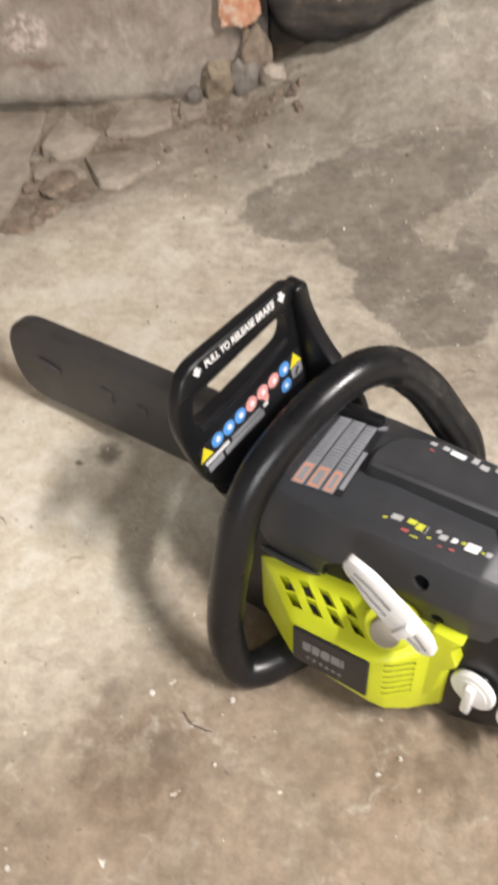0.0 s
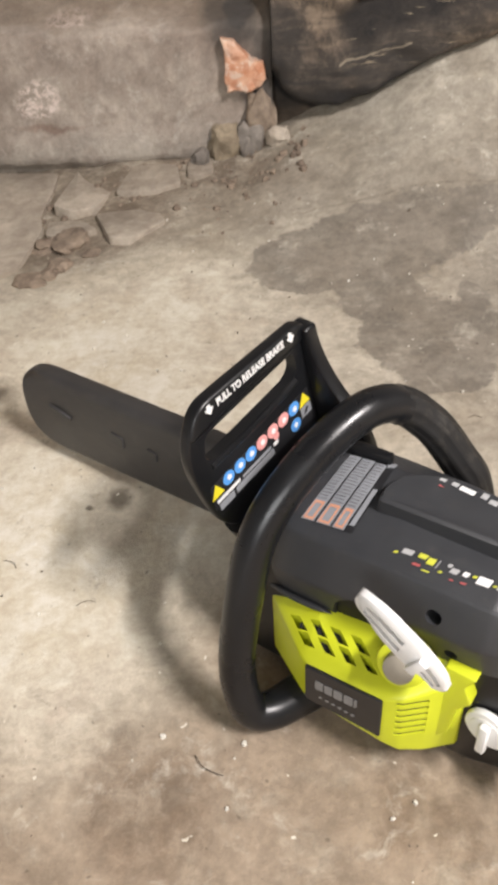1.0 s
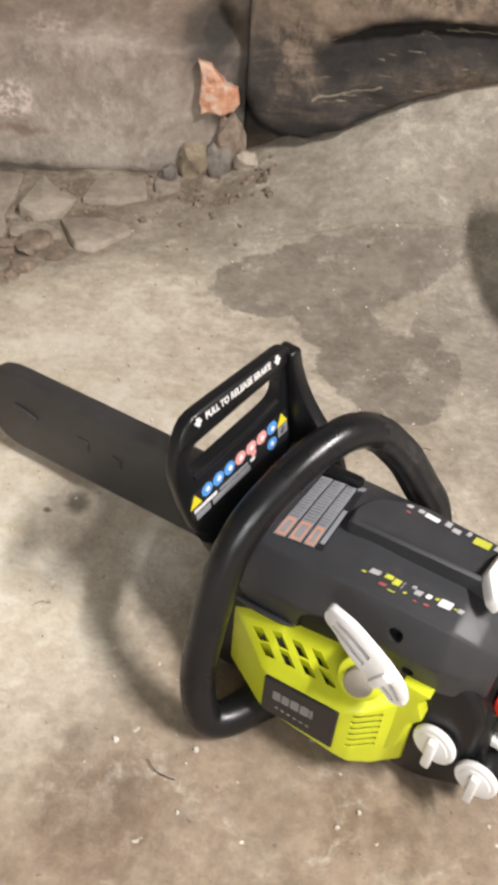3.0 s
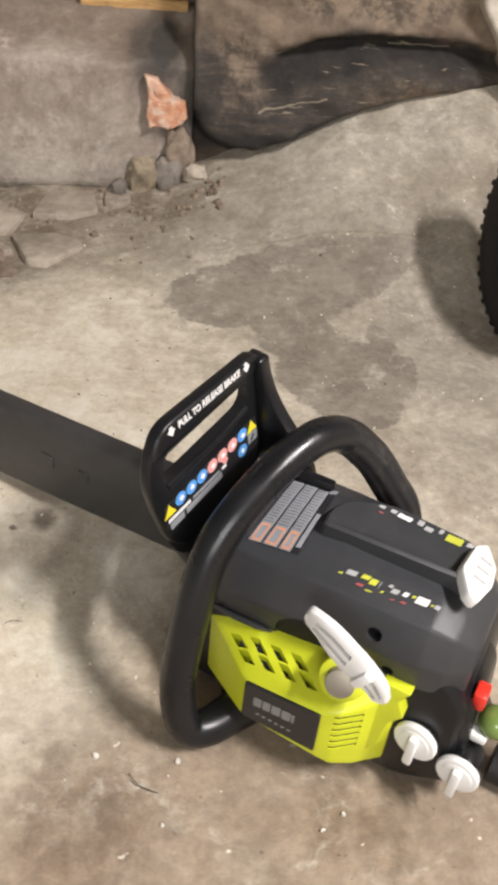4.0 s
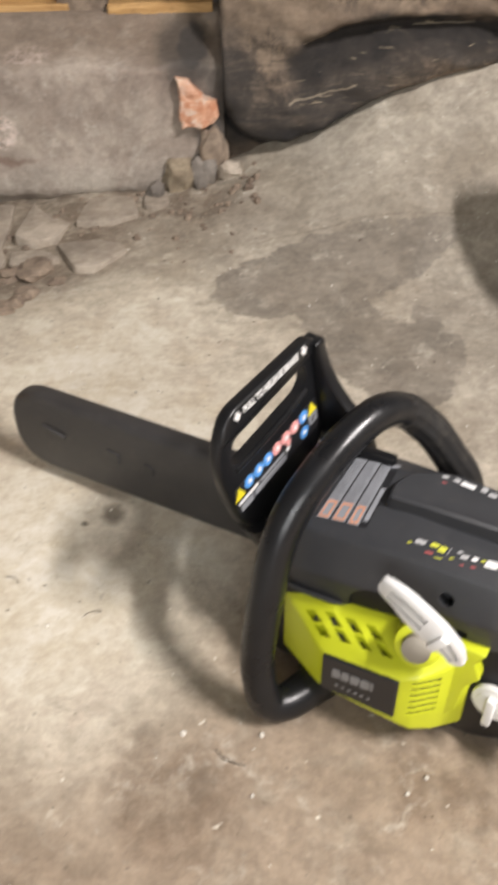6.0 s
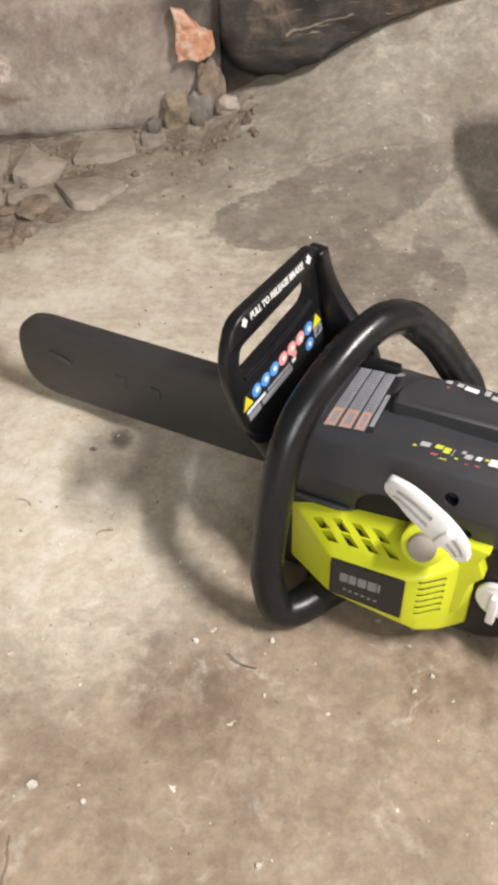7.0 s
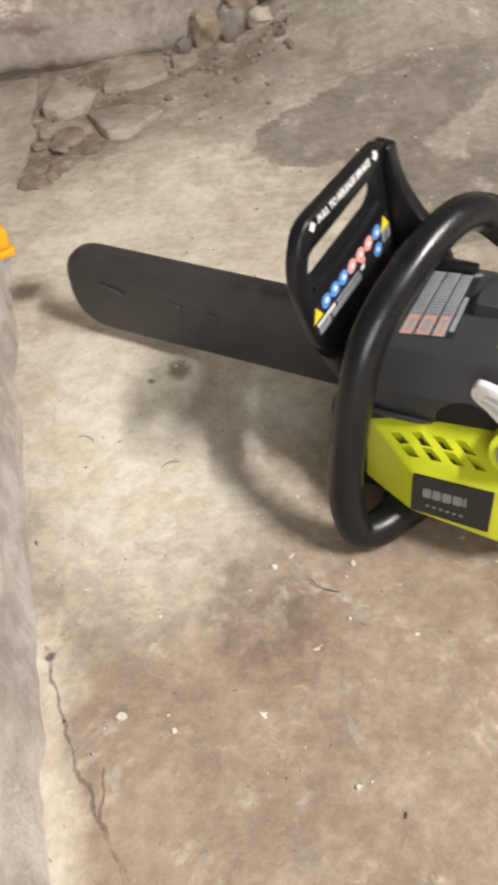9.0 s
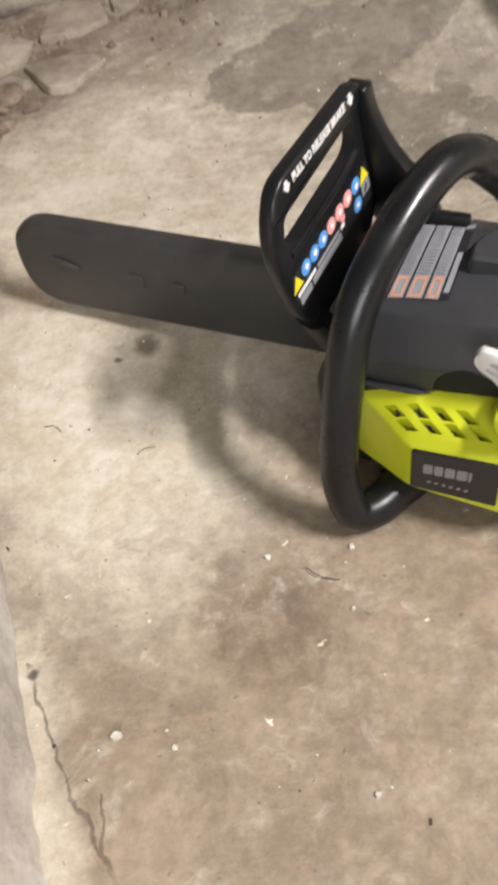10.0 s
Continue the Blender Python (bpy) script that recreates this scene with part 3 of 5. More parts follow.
def left_front(x, z):
    y = 1.392 + 0.02 * max(z - 0.02, 0)
    y += 0.10 * smooth(0.225, 0.285, z)
    y -= 0.008 * smooth(0.09, 0.05, z)
    y += 0.022 * smooth(0.030, 0.012, z + 0.010 * noise.noise((x * 16, 4, 0)) + 0.005 * noise.noise((x * 50, 4, 0)))
    return y + 0.006 * noise.noise((x * 7, 0, z * 9)) + 0.003 * noise.noise((x * 30, 2, z * 30)) + 0.0015 * noise.noise((x * 80, 5, z * 80))


bm = bmesh.new()
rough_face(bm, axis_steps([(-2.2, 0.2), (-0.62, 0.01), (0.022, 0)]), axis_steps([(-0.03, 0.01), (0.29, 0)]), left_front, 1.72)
wall_low = thing("wall_north", bm, WALL, "grey cement-rendered foundation wall with dark patches and chips", "wall", kind="structure")
wall_low.data.shade_smooth()


def between(knots, x):
    for (a, u), (c, v) in zip(knots, knots[1:]):
        if x <= c:
            t = (x - a) / (c - a)
            return u + (v - u) * t
    return knots[-1][1]


BAND = [(0.0, 0.21), (0.148, 0.245), (0.18, 0.262), (0.22, 0.276), (0.30, 0.285), (0.45, 0.280), (0.54, 0.262), (4, 0.26)]


def bulge_front(x, z):
    foot, band = between(FOOT, x), between(BAND, x)
    up = z - foot
    lip = smooth(0, 0.022, up) ** 0.6
    out = (0.060 * lip - 0.030 * smooth(0.05, 0.16, up)) * (1 - 0.55 * smooth(0.25, 0.5, x))
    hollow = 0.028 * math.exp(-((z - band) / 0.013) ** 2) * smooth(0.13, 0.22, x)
    shelf = 0.018 * smooth(band + 0.004, band + 0.02, z) * smooth(0.13, 0.2, x)
    y = 1.425 - out + hollow - shelf
    y += 0.012 * noise.noise((x * 8, 1, z * 15)) + 0.006 * noise.noise((x * 20, 3, z * 55 + x * 12)) + 0.003 * noise.noise((x * 60, 5, z * 110))
    return y


bm = bmesh.new()
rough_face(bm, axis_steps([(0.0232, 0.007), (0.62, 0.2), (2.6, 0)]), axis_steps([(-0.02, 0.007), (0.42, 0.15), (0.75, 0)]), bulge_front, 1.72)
bulge = thing("wall_bulge", bm, BULGE, "brown bulging stone wall foot with a black band and painted shade", "wall", kind="structure")
bulge.data.shade_smooth()

bm = bmesh.new()
box(bm, -2.2, 2.6, 1.72, 1.92, -0.05, 2.4)
thing("wall_north_upper", bm, PLAIN, "plain dim upper wall", "wall", kind="structure")
# unseen side walls and ceiling, added to close the room and bounce lamplight
bm = bmesh.new()
box(bm, -2.4, -2.2, -2.8, 1.92, -0.05, 2.4)
thing("wall_west", bm, PLAIN, "plain unseen cement wall closing the room", "wall", kind="structure")
bm = bmesh.new()
box(bm, 2.6, 2.8, -2.8, 1.92, -0.05, 2.4)
thing("wall_east", bm, PLAIN, "plain unseen cement wall closing the room", "wall", kind="structure")
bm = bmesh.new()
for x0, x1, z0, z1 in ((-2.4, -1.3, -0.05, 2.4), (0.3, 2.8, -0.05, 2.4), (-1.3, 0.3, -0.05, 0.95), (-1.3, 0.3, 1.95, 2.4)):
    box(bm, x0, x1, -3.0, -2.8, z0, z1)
thing("wall_south", bm, PLAIN, "plain unseen wall with an opening for the fill light", "wall", kind="structure")
# unseen frame, added to dress the fill lamp's opening
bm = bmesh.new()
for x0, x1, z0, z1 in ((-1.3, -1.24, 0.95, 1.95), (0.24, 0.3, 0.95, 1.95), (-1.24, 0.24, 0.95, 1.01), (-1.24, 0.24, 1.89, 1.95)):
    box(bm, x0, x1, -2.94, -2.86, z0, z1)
thing("fill_frame", bm, PINE, "plain frame added round the unseen fill light's opening", "window", kind="structure")
bm = bmesh.new()
box(bm, -2.4, 2.8, -3.0, 1.92, 2.4, 2.5)
thing("ceiling", bm, PLAIN, "plain unseen ceiling closing the room", "ceiling", kind="structure")


# pale plaster pier beyond the bulge
def make_pier():
    bm = bmesh.new()
    prism(bm, [(0.585, 0.15), (0.56, 0.21), (0.53, 0.262), (0.50, 0.31), (0.466, 0.352), (0.44, 0.42), (0.40, 0.6), (1.1, 0.6), (1.1, 0.15)], 1.352, 1.45, "y", 0.008, 3)
    return thing("wall_pier", bm, PIER, "pale plastered pier at the wall corner", "wall", kind="structure", smooth=True)


make_pier()


# low ledge on the open side of the floor
def make_ledge():
    bm = bmesh.new()
    ys = axis_steps([(-2.8, 0.3), (-0.1, 0.012), (1.40, 0)])
    rows = []
    for y in ys:
        foot = -0.219 - 0.149 * y if y > -0.1 else -0.204
        n1 = 0.006 * noise.noise((1, y * 11, 0)) + 0.004 * noise.noise((1, y * 38, 0)) + 0.002 * noise.noise((1, y * 90, 0))
        prof = [(foot + 0.008, -0.03), (foot + n1, 0.002), (foot - 0.006 + n1, 0.03), (foot - 0.012 + n1, 0.07), (foot - 0.020 + n1, 0.092), (foot - 0.034, 0.101 + n1), (foot - 0.07, 0.104 + n1), (foot - 0.2, 0.108), (-2.2, 0.11)]
        fade = smooth(1.02, 0.84, y)
        rows.append([bm.verts.new((x, y, z * fade - 0.03 * (1 - fade))) for x, z in prof])
    for a, b in zip(rows, rows[1:]):
        for k in range(len(a) - 1):
            bm.faces.new((a[k], a[k + 1], b[k + 1], b[k]))
    ob = thing("wall_ledge", bm, LEDGE, "low grey streaked cement ledge beside the floor", "ledge", kind="structure")
    ob.data.shade_smooth()
    return ob


make_ledge()


# ---- rubble, boards and brick at the wall ----
def boulder(bm, w, d, h, seed):
    """A rounded, uneven stone."""
    bmesh.ops.create_icosphere(bm, subdivisions=3, radius=1.0)
    off = Vector((seed * 3.7, seed * 1.3, 0))
    for v in bm.verts:
        c = v.co.copy()
        k = 1 + 0.42 * noise.noise(c * 1.3 + off) + 0.22 * noise.noise(c * 2.6 + off) + 0.08 * noise.noise(c * 7 + off)
        for i in range(3):
            c[i] = math.copysign(abs(c[i]) ** 0.85, c[i])
        v.co = Vector((c.x * k * w / 2, c.y * k * d / 2, h * (0.42 + 0.55 * c.z * k)))
    return bm


def lump(name, x, y, w, d, h, seed, material, label, category="stone", tilt=(0, 0), sink=0.006, group="", sides=7, round_stone=False):
    bm = bmesh.new()
    boulder(bm, w, d, h, seed) if round_stone else chunk(bm, w, d, h, seed, sides)
    ob = thing(name, bm, material, label, category, group, smooth=round_stone)
    ob.matrix_world = pose(x, y, ground(x, y) - sink, tilt[0], tilt[1], 0)
    return ob


SLABS = (
    [(-0.47, 1.385), (-0.352, 1.375), (-0.348, 1.30), (-0.350, 1.215), (-0.338, 1.17), (-0.352, 1.06), (-0.40, 1.01), (-0.47, 1.0)],
    [(-0.318, 1.372), (-0.296, 1.330), (-0.246, 1.282), (-0.262, 1.222), (-0.300, 1.205), (-0.332, 1.228)],
    [(-0.218, 1.362), (-0.142, 1.358), (-0.130, 1.285), (-0.172, 1.262), (-0.236, 1.268)],
    [(-0.124, 1.362), (-0.085, 1.364), (-0.078, 1.322), (-0.104, 1.300), (-0.122, 1.310)],
    [(-0.335, 1.200), (-0.282, 1.196), (-0.250, 1.160), (-0.286, 1.128), (-0.330, 1.150)],
    [(-0.262, 1.208), (-0.168, 1.232), (-0.146, 1.180), (-0.196, 1.118), (-0.226, 1.122)],
)
for k, outline in enumerate(SLABS):
    cx, cy = sum(p[0] for p in outline) / len(outline), sum(p[1] for p in outline) / len(outline)
    bm = bmesh.new()
    prism(bm, rounded([(x - cx, y - cy) for x, y in outline], 0.006, 2), -0.012, 0.011 - 0.003 * (k >= 3), "z", 0.002, 2)
    ob = thing("concrete_slab_piece", bm, SLAB, "flat broken piece of grey-brown concrete slab", "slab piece", "broken slab pieces", smooth=True)
    ob.matrix_world = pose(cx, cy, ground(cx, cy), (1, -2, 2, 1, -2, -3)[k], (0, 3, -2, 2, -3, 2)[k], 0)
for x, y, w, d, h, seed in ((-0.29, 1.132, 0.05, 0.06, 0.022, 21), (-0.325, 1.125, 0.04, 0.05, 0.018, 22), (-0.292, 1.07, 0.035, 0.04, 0.015, 23), (-0.33, 1.03, 0.05, 0.04, 0.014, 24), (-0.305, 1.045, 0.025, 0.03, 0.014, 25), (-0.25, 1.10, 0.03, 0.025, 0.010, 26)):
    lump("rubble_stone", x, y, w, d, h, seed, SOIL, "small rough brown rubble stone", "stone", group="rubble by the wall", round_stone=True)
lump("yellow_stone", -0.062, 1.384, 0.056, 0.048, 0.062, 47, STONE_YELLOW, "rounded yellowish stone at the wall foot", round_stone=True)
lump("grey_stone", -0.016, 1.386, 0.046, 0.044, 0.062, 58, STONE_GREY, "upright grey stone at the wall foot", round_stone=True)
lump("grey_stone", 0.000, 1.392, 0.05, 0.04, 0.10, 44, SOIL, "dark grey stone wedged below the brick", round_stone=True)
lump("small_grey_stone", -0.102, 1.355, 0.030, 0.03, 0.03, 33, STONE_GREY, "small grey stone at the wall foot", round_stone=True)
lump("tan_stone", 0.030, 1.378, 0.040, 0.04, 0.030, 39, SLAB, "tan stone at the wall foot", round_stone=True)

# loose gravel along the foot of the wall
bm = bmesh.new()
r = random.Random(5)
for k in range(170):
    x, y = r.uniform(-0.36, 0.08), 0
    y = 1.385 - abs(r.gauss(0, 0.10)) - max(0, -0.1 - x) * 0.55 * r.random()
    s = r.choice((0.004, 0.006, 0.008, 0.012)) * r.uniform(0.7, 1.2)
    chunk(bm, s, s * r.uniform(.7, 1.2), s * 0.6, k, 5, pose(x, y, ground(x, y) - 0.001, r.uniform(-20, 20), r.uniform(-20, 20), 0))
thing("gravel", bm, SOIL, "loose brown crumbs along the wall foot", "gravel", kind="stuff")
# pale grit on the floor
bm = bmesh.new()
for k in range(150):
    x, y = r.uniform(-0.27, 0.5), r.uniform(0.1, 1.15)
    s = r.choice((0.0012, 0.0016, 0.002, 0.0035)) * r.uniform(0.8, 1.3)
    chunk(bm, s, s * r.uniform(.6, 1.2), s * 0.6, k + 400, 5, pose(x, y, ground(x, y) - 0.0003, 0, 0, r.uniform(0, 180)))
thing("grit", bm, CHIP, "pale grit scattered over the concrete", "grit", kind="stuff")
bm = bmesh.new()
for k in range(110):
    x, y = r.uniform(-0.27, 0.5), r.uniform(0.1, 1.15)
    s = r.choice((0.0010, 0.0014, 0.0020, 0.0030)) * r.uniform(0.8, 1.3)
    chunk(bm, s * r.uniform(1, 2), s * r.uniform(.6, 1.0), s * 0.4, k + 700, 5, pose(x, y, ground(x, y) - 0.0003, 0, 0, r.uniform(0, 180)))
thing("dark_crumbs", bm, OLD_BOARD, "dark crumbs scattered over the concrete", "crumbs", kind="stuff")
for x, y, a in ((-0.150, 0.452, 20), (0.35, 0.60, 70), (-0.23, 0.50, -30), (0.24, 0.70, 10)):
    bm = bmesh.new()
    sweep(bm, glide([(-0.008, 0, 0.001), (-0.002, 0.002, 0.0014), (0.004, 0.0015, 0.0012), (0.009, -0.002, 0.001)]), 0.0003, 6)
    wisp = thing("straw", bm, OLD_BOARD, "short dark straw on the concrete", "straw", "straws on the floor", smooth=True)
    wisp.matrix_world = pose(x, y, ground(x, y), 0, 0, a)
lump("pebble", -0.190, 0.208, 0.008, 0.006, 0.004, 51, CHIP, "tiny pale pebble on the concrete", "pebble", sink=0.001)
lump("pebble", -0.003, 0.315, 0.005, 0.005, 0.003, 52, CHIP, "tiny pale pebble on the concrete", "pebble", sink=0.0005)
lump("pebble", -0.067, 0.322, 0.005, 0.005, 0.003, 53, CHIP, "tiny pale pebble on the concrete", "pebble", sink=0.0005)

# a scrap of dark twig
bm = bmesh.new()
sweep(bm, glide([(-0.040, 0.305, 0.0022), (-0.034, 0.296, 0.003), (-0.024, 0.291, 0.0022), (-0.018, 0.289, 0.002)]), 0.00045, 6)
thing("twig", bm, OLD_BOARD, "scrap of dark twig on the concrete", "twig", smooth=True)


def make_brick():
    bm = bmesh.new()
    prism(bm, [(-0.057, 0.218), (-0.036, 0.212), (-0.024, 0.198), (-0.010, 0.184), (0.010, 0.180), (0.013, 0.156), (0.004, 0.143), (-0.018, 0.137), (-0.050, 0.137), (-0.054, 0.160), (-0.052, 0.185)], 1.374, 1.44, "y", 0.004, 2)
    bmesh.ops.triangulate(bm, faces=[f for f in bm.faces if len(f.verts) > 4])
    bmesh.ops.subdivide_edges(bm, edges=bm.edges[:], cuts=2, use_grid_fill=True)
    for v in bm.verts:
        v.co += Vector((0.0, 0.004, 0.003)) * noise.noise(v.co * 45) + Vector((0.002, 0.002, 0.002)) * noise.noise(v.co * 120)
    return thing("broken_brick", bm, BRICK, "broken orange brick set in the wall's dark patch", "brick")


make_brick()


def board(name, x0, x1, y0, y1, z0, z1, material, label, turn=0.0, group=""):
    bm = bmesh.new()
    box(bm, (x0 - x1) / 2, (x1 - x0) / 2, (y0 - y1) / 2, (y1 - y0) / 2, 0, z1 - z0, None, 0.002, 2)
    bmesh.ops.subdivide_edges(bm, edges=[e for e in bm.edges if e.calc_length() > 0.05], cuts=6, use_grid_fill=True)
    for v in bm.verts:
        v.co += Vector((0, 0.0015, 0.001)) * noise.noise(v.co * 30 + Vector((x0, 0, 0)))
    ob = thing(name, bm, material, label, "board", group)
    ob.matrix_world = pose((x0 + x1) / 2, (y0 + y1) / 2, z0, 0, 0, turn)
    return ob


TOP = 0.288
board("pine_board", -0.165, 0.012, 1.50, 1.56, TOP, TOP + 0.018, PINE, "short pine board lying on the wall top", -1)
board("pine_board", -0.75, -0.235, 1.53, 1.60, TOP, TOP + 0.012, PINE, "thin pine strip lying on the wall top", 1)
board("pine_plank", -0.75, -0.225, 1.60, 1.64, TOP + 0.0, TOP + 0.17, PINE, "wide yellow pine plank standing on edge on the wall top", 0)
board("pine_offcut", -0.150, -0.085, 1.555, 1.585, TOP + 0.018, TOP + 0.030, PINE, "small split pine offcut on a board", 32)
board("pine_stub", -0.095, -0.065, 1.59, 1.62, TOP, TOP + 0.12, PINE, "narrow upright pine stub", 0)
for k in range(5):
    board("dark_board", -0.22 + 0.055 * k, -0.17 + 0.055 * k, 1.66, 1.68, TOP, TOP + 0.4, OLD_BOARD, "dark weathered upright board behind the wall top", 0, "dark upright boards")
bm = bmesh.new()
chunk(bm, 0.085, 0.07, 0.075, 61, 8)
cem = thing("cement_lump", bm, SOIL, "brown-grey lump of old cement on the wall top", "cement lump")
cem.matrix_world = pose(-0.215, 1.565, TOP - 0.005)
bm = bmesh.new()
for k in range(60):
    s = r.uniform(0.006, 0.016)
    chunk(bm, s, s, s * 0.7, k + 900, 5, pose(r.uniform(-0.06, 0.02), r.uniform(1.565, 1.64), TOP + 0.002, 0, 0, r.uniform(0, 180)))
thing("ash_crumbs", bm, STONE_GREY, "heap of pale grey crumbs on the wall top", "crumbs", kind="stuff")


# ---- tyre beside the pier ----
def make_wheel():
    root = tagged(new("wheel"), "black knobbly rubber tyre standing on the concrete", "wheel")
    R, W = 0.137, 0.024
    bm = bmesh.new()
    rings = []
    prof = [(0.62, -0.7), (0.70, -1.0), (0.84, -1.12), (0.93, -1.0), (0.97, -0.6), (0.975, 0), (0.97, 0.6), (0.93, 1.0), (0.84, 1.12), (0.70, 1.0), (0.62, 0.7)]
    for k in range(72):
        a = 2 * math.pi * k / 72
        rings.append([bm.verts.new((math.cos(a) * R * q, w * W, math.sin(a) * R * q)) for q, w in prof])
    for k in range(72):
        a, b = rings[k], rings[(k + 1) % 72]
        for i in range(len(prof)):
            bm.faces.new((a[i], a[(i + 1) % len(prof)], b[(i + 1) % len(prof)], b[i]))
    tyre = part("tyre", bm, RUBBER, root)
    bm = bmesh.new()
    box(bm, R * 0.945, R * 0.99, -W * 1.02, -W * 0.1, -0.0042, 0.0042, None, 0.0012, 1)
    lug = mesh_of("tread_lug", bm, RUBBER, True)
    for k in range(36):
        for s in (0, 1):
            ob = new("tread_lug", lug)
            ob.parent = tyre
            ob.matrix_local = pose(0, 0, 0, 0, 360 * (k + 0.5 * s) / 36, 0) @ Matrix.Diagonal((1, -1 if s else 1, 1, 1))
    bm = bmesh.new()
    disc(bm, R * 0.64, 0.02, pose(0, 0.010, 0, 90), 40, 0.004)
    disc(bm, 0.02, 0.05, pose(0, 0.025, 0, 90), 24, 0.003)
    part("rim", bm, STEEL, root, "dull grey steel rim")
    root.matrix_world = pose(0.480, 0.985, R + ground(0.480, 0.985) - 0.002, 0, 0, 92)


make_wheel()


# ---- yellow case on the ledge ----
def make_case():
    root = tagged(new("yellow_case"), "yellow plastic case lying on the grey ledge", "case")
    bm = bmesh.new()
    prism(bm, rounded([(0, 0), (-0.055, 0.095), (-0.16, 0.06), (-0.13, -0.075)], [0.004, 0.012, 0.012, 0.012]), 0.008, 0.030, "z", 0.003, 2)
    part("body", bm, TOOL_YELLOW, root)
    bm = bmesh.new()
    prism(bm, rounded([(0.003, -0.001), (-0.055, 0.099), (-0.165, 0.062), (-0.133, -0.079)], [0.004, 0.012, 0.012, 0.012]), 0.0, 0.0075, "z", 0.0015, 2)
    part("base_rim", bm, TOOL_YELLOW, root)
    root.matrix_world = pose(-0.288, 0.675, 0.106, 0, 0, 0)


make_case()


# ---- the chainsaw ----
# own axes: x from the bar's tip to the rear, y towards the bar's side, z up
SAW = pose(0.05, 0.40, 0, 0, 0, -33)
saw = tagged(new("chainsaw"), "lime-green and charcoal petrol chainsaw with its black bar scabbard on", "chainsaw")
saw.matrix_world = SAW


def crown(bm, ob_tree, outline, lift=0.0007, way=Vector((0, 0, -1)), rise_from=0.3, grid=4):
    """Lays a flat label (four corners) on a surface below it."""
    a, b, c, d = [Vector(p) for p in outline]
    rows = []
    for j in range(grid + 1):
        row = []
        for i in range(grid + 1):
            u, v = i / grid, j / grid
            p = (a * (1 - u) + b * u) * (1 - v) + (d * (1 - u) + c * u) * v
            start = Vector((p.x, p.y, rise_from)) if way.z else Vector((p.x, -0.2, p.y))
            hit, nor, _, _ = ob_tree.ray_cast(start, way)
            if hit is None:
                return bm
            row.append(bm.verts.new(hit - way * lift))
        rows.append(row)
    for r0, r1 in zip(rows, rows[1:]):
        for i in range(grid):
            bm.faces.new((r0[i], r0[i + 1], r1[i + 1], r1[i]))
    return bm


def make_scabbard():
    bm = bmesh.new()
    out = rounded([(-0.398, 0.010), (-0.398, 0.108), (-0.055, 0.112), (-0.055, 0.018)], [0.052, 0.044, 0.004, 0.004], 9)
    prism(bm, out, 0.070, 0.096, "y", 0.009, 5)
    sheath = part("scabbard", bm, SHEATH, saw, "black moulded plastic bar scabbard")
    # moulded rib near the tip and two worn marks
    bm = bmesh.new()
    sweep(bm, glide([(-0.352, 0.0695, 0.073), (-0.338, 0.0685, 0.071), (-0.324, 0.0695, 0.066)]), 0.0022, 8)
    part("rib", bm, SHEATH, sheath)
    for x, z, w, h in ((-0.262, 0.066, 0.016, 0.014), (-0.218, 0.066, 0.012, 0.012)):
        bm = bmesh.new()
        prism(bm, rounded([(x - w / 2, z - h / 2), (x - w / 2, z + h / 2), (x + w / 2, z + h / 2 - 0.002), (x + w / 2, z - h / 2 - 0.002)], 0.003), 0.0682, 0.072, "y", 0.0008, 1)
        part("boss", bm, SHEATH, sheath)
    return sheath


def make_chassis():
    bm = bmesh.new()
    prism(bm, rounded([(-0.045, 0.012), (-0.05, 0.10), (-0.02, 0.135), (0.165, 0.14), (0.185, 0.115), (0.19, 0.03), (0.15, 0.010)], 0.012), -0.028, 0.088, "y", 0.006, 3)
    part("chassis", bm, BLACK, saw, "black engine housing")
    bm = bmesh.new()
    prism(bm, rounded([(-0.050, 0.015), (-0.055, 0.115), (-0.04, 0.125), (0.05, 0.12), (0.06, 0.02)], 0.012), 0.055, 0.10, "y", 0.006, 3)
    part("clutch_cover", bm, BLACK, saw)
    bm = bmesh.new()
    prism(bm, rounded([(-0.018, 0.012), (-0.020, 0.085), (0.050, 0.085), (0.060, 0.012)], 0.008), -0.020, 0.02, "y", 0.004, 2)
    prism(bm, rounded([(0.004, 0.008), (-0.002, 0.055), (0.090, 0.040), (0.090, 0.014)], 0.006), -0.040, -0.01, "y", 0.005, 2)
    part("lower_housing", bm, BLACK, saw)
    # rear tank and handle
    bm = bmesh.new()
    prism(bm, rounded([(0.135, 0.014), (0.14, 0.10), (0.175, 0.125), (0.19, 0.11), (0.195, 0.06), (0.205, 0.045), (0.205, 0.026)], 0.010), -0.024, 0.05, "y", 0.008, 3)
    part("fuel_tank", bm, BLACK, saw)
    bm = bmesh.new()
    sweep(bm, glide([(0.205, 0.02, 0.115), (0.25, 0.02, 0.14), (0.30, 0.02, 0.135), (0.35, 0.02, 0.115), (0.375, 0.02, 0.07), (0.36, 0.02, 0.03), (0.30, 0.02, 0.016), (0.215, 0.02, 0.018)]), lambda t, a: 0.016, 16)
    part("rear_handle", bm, GRIP, saw)


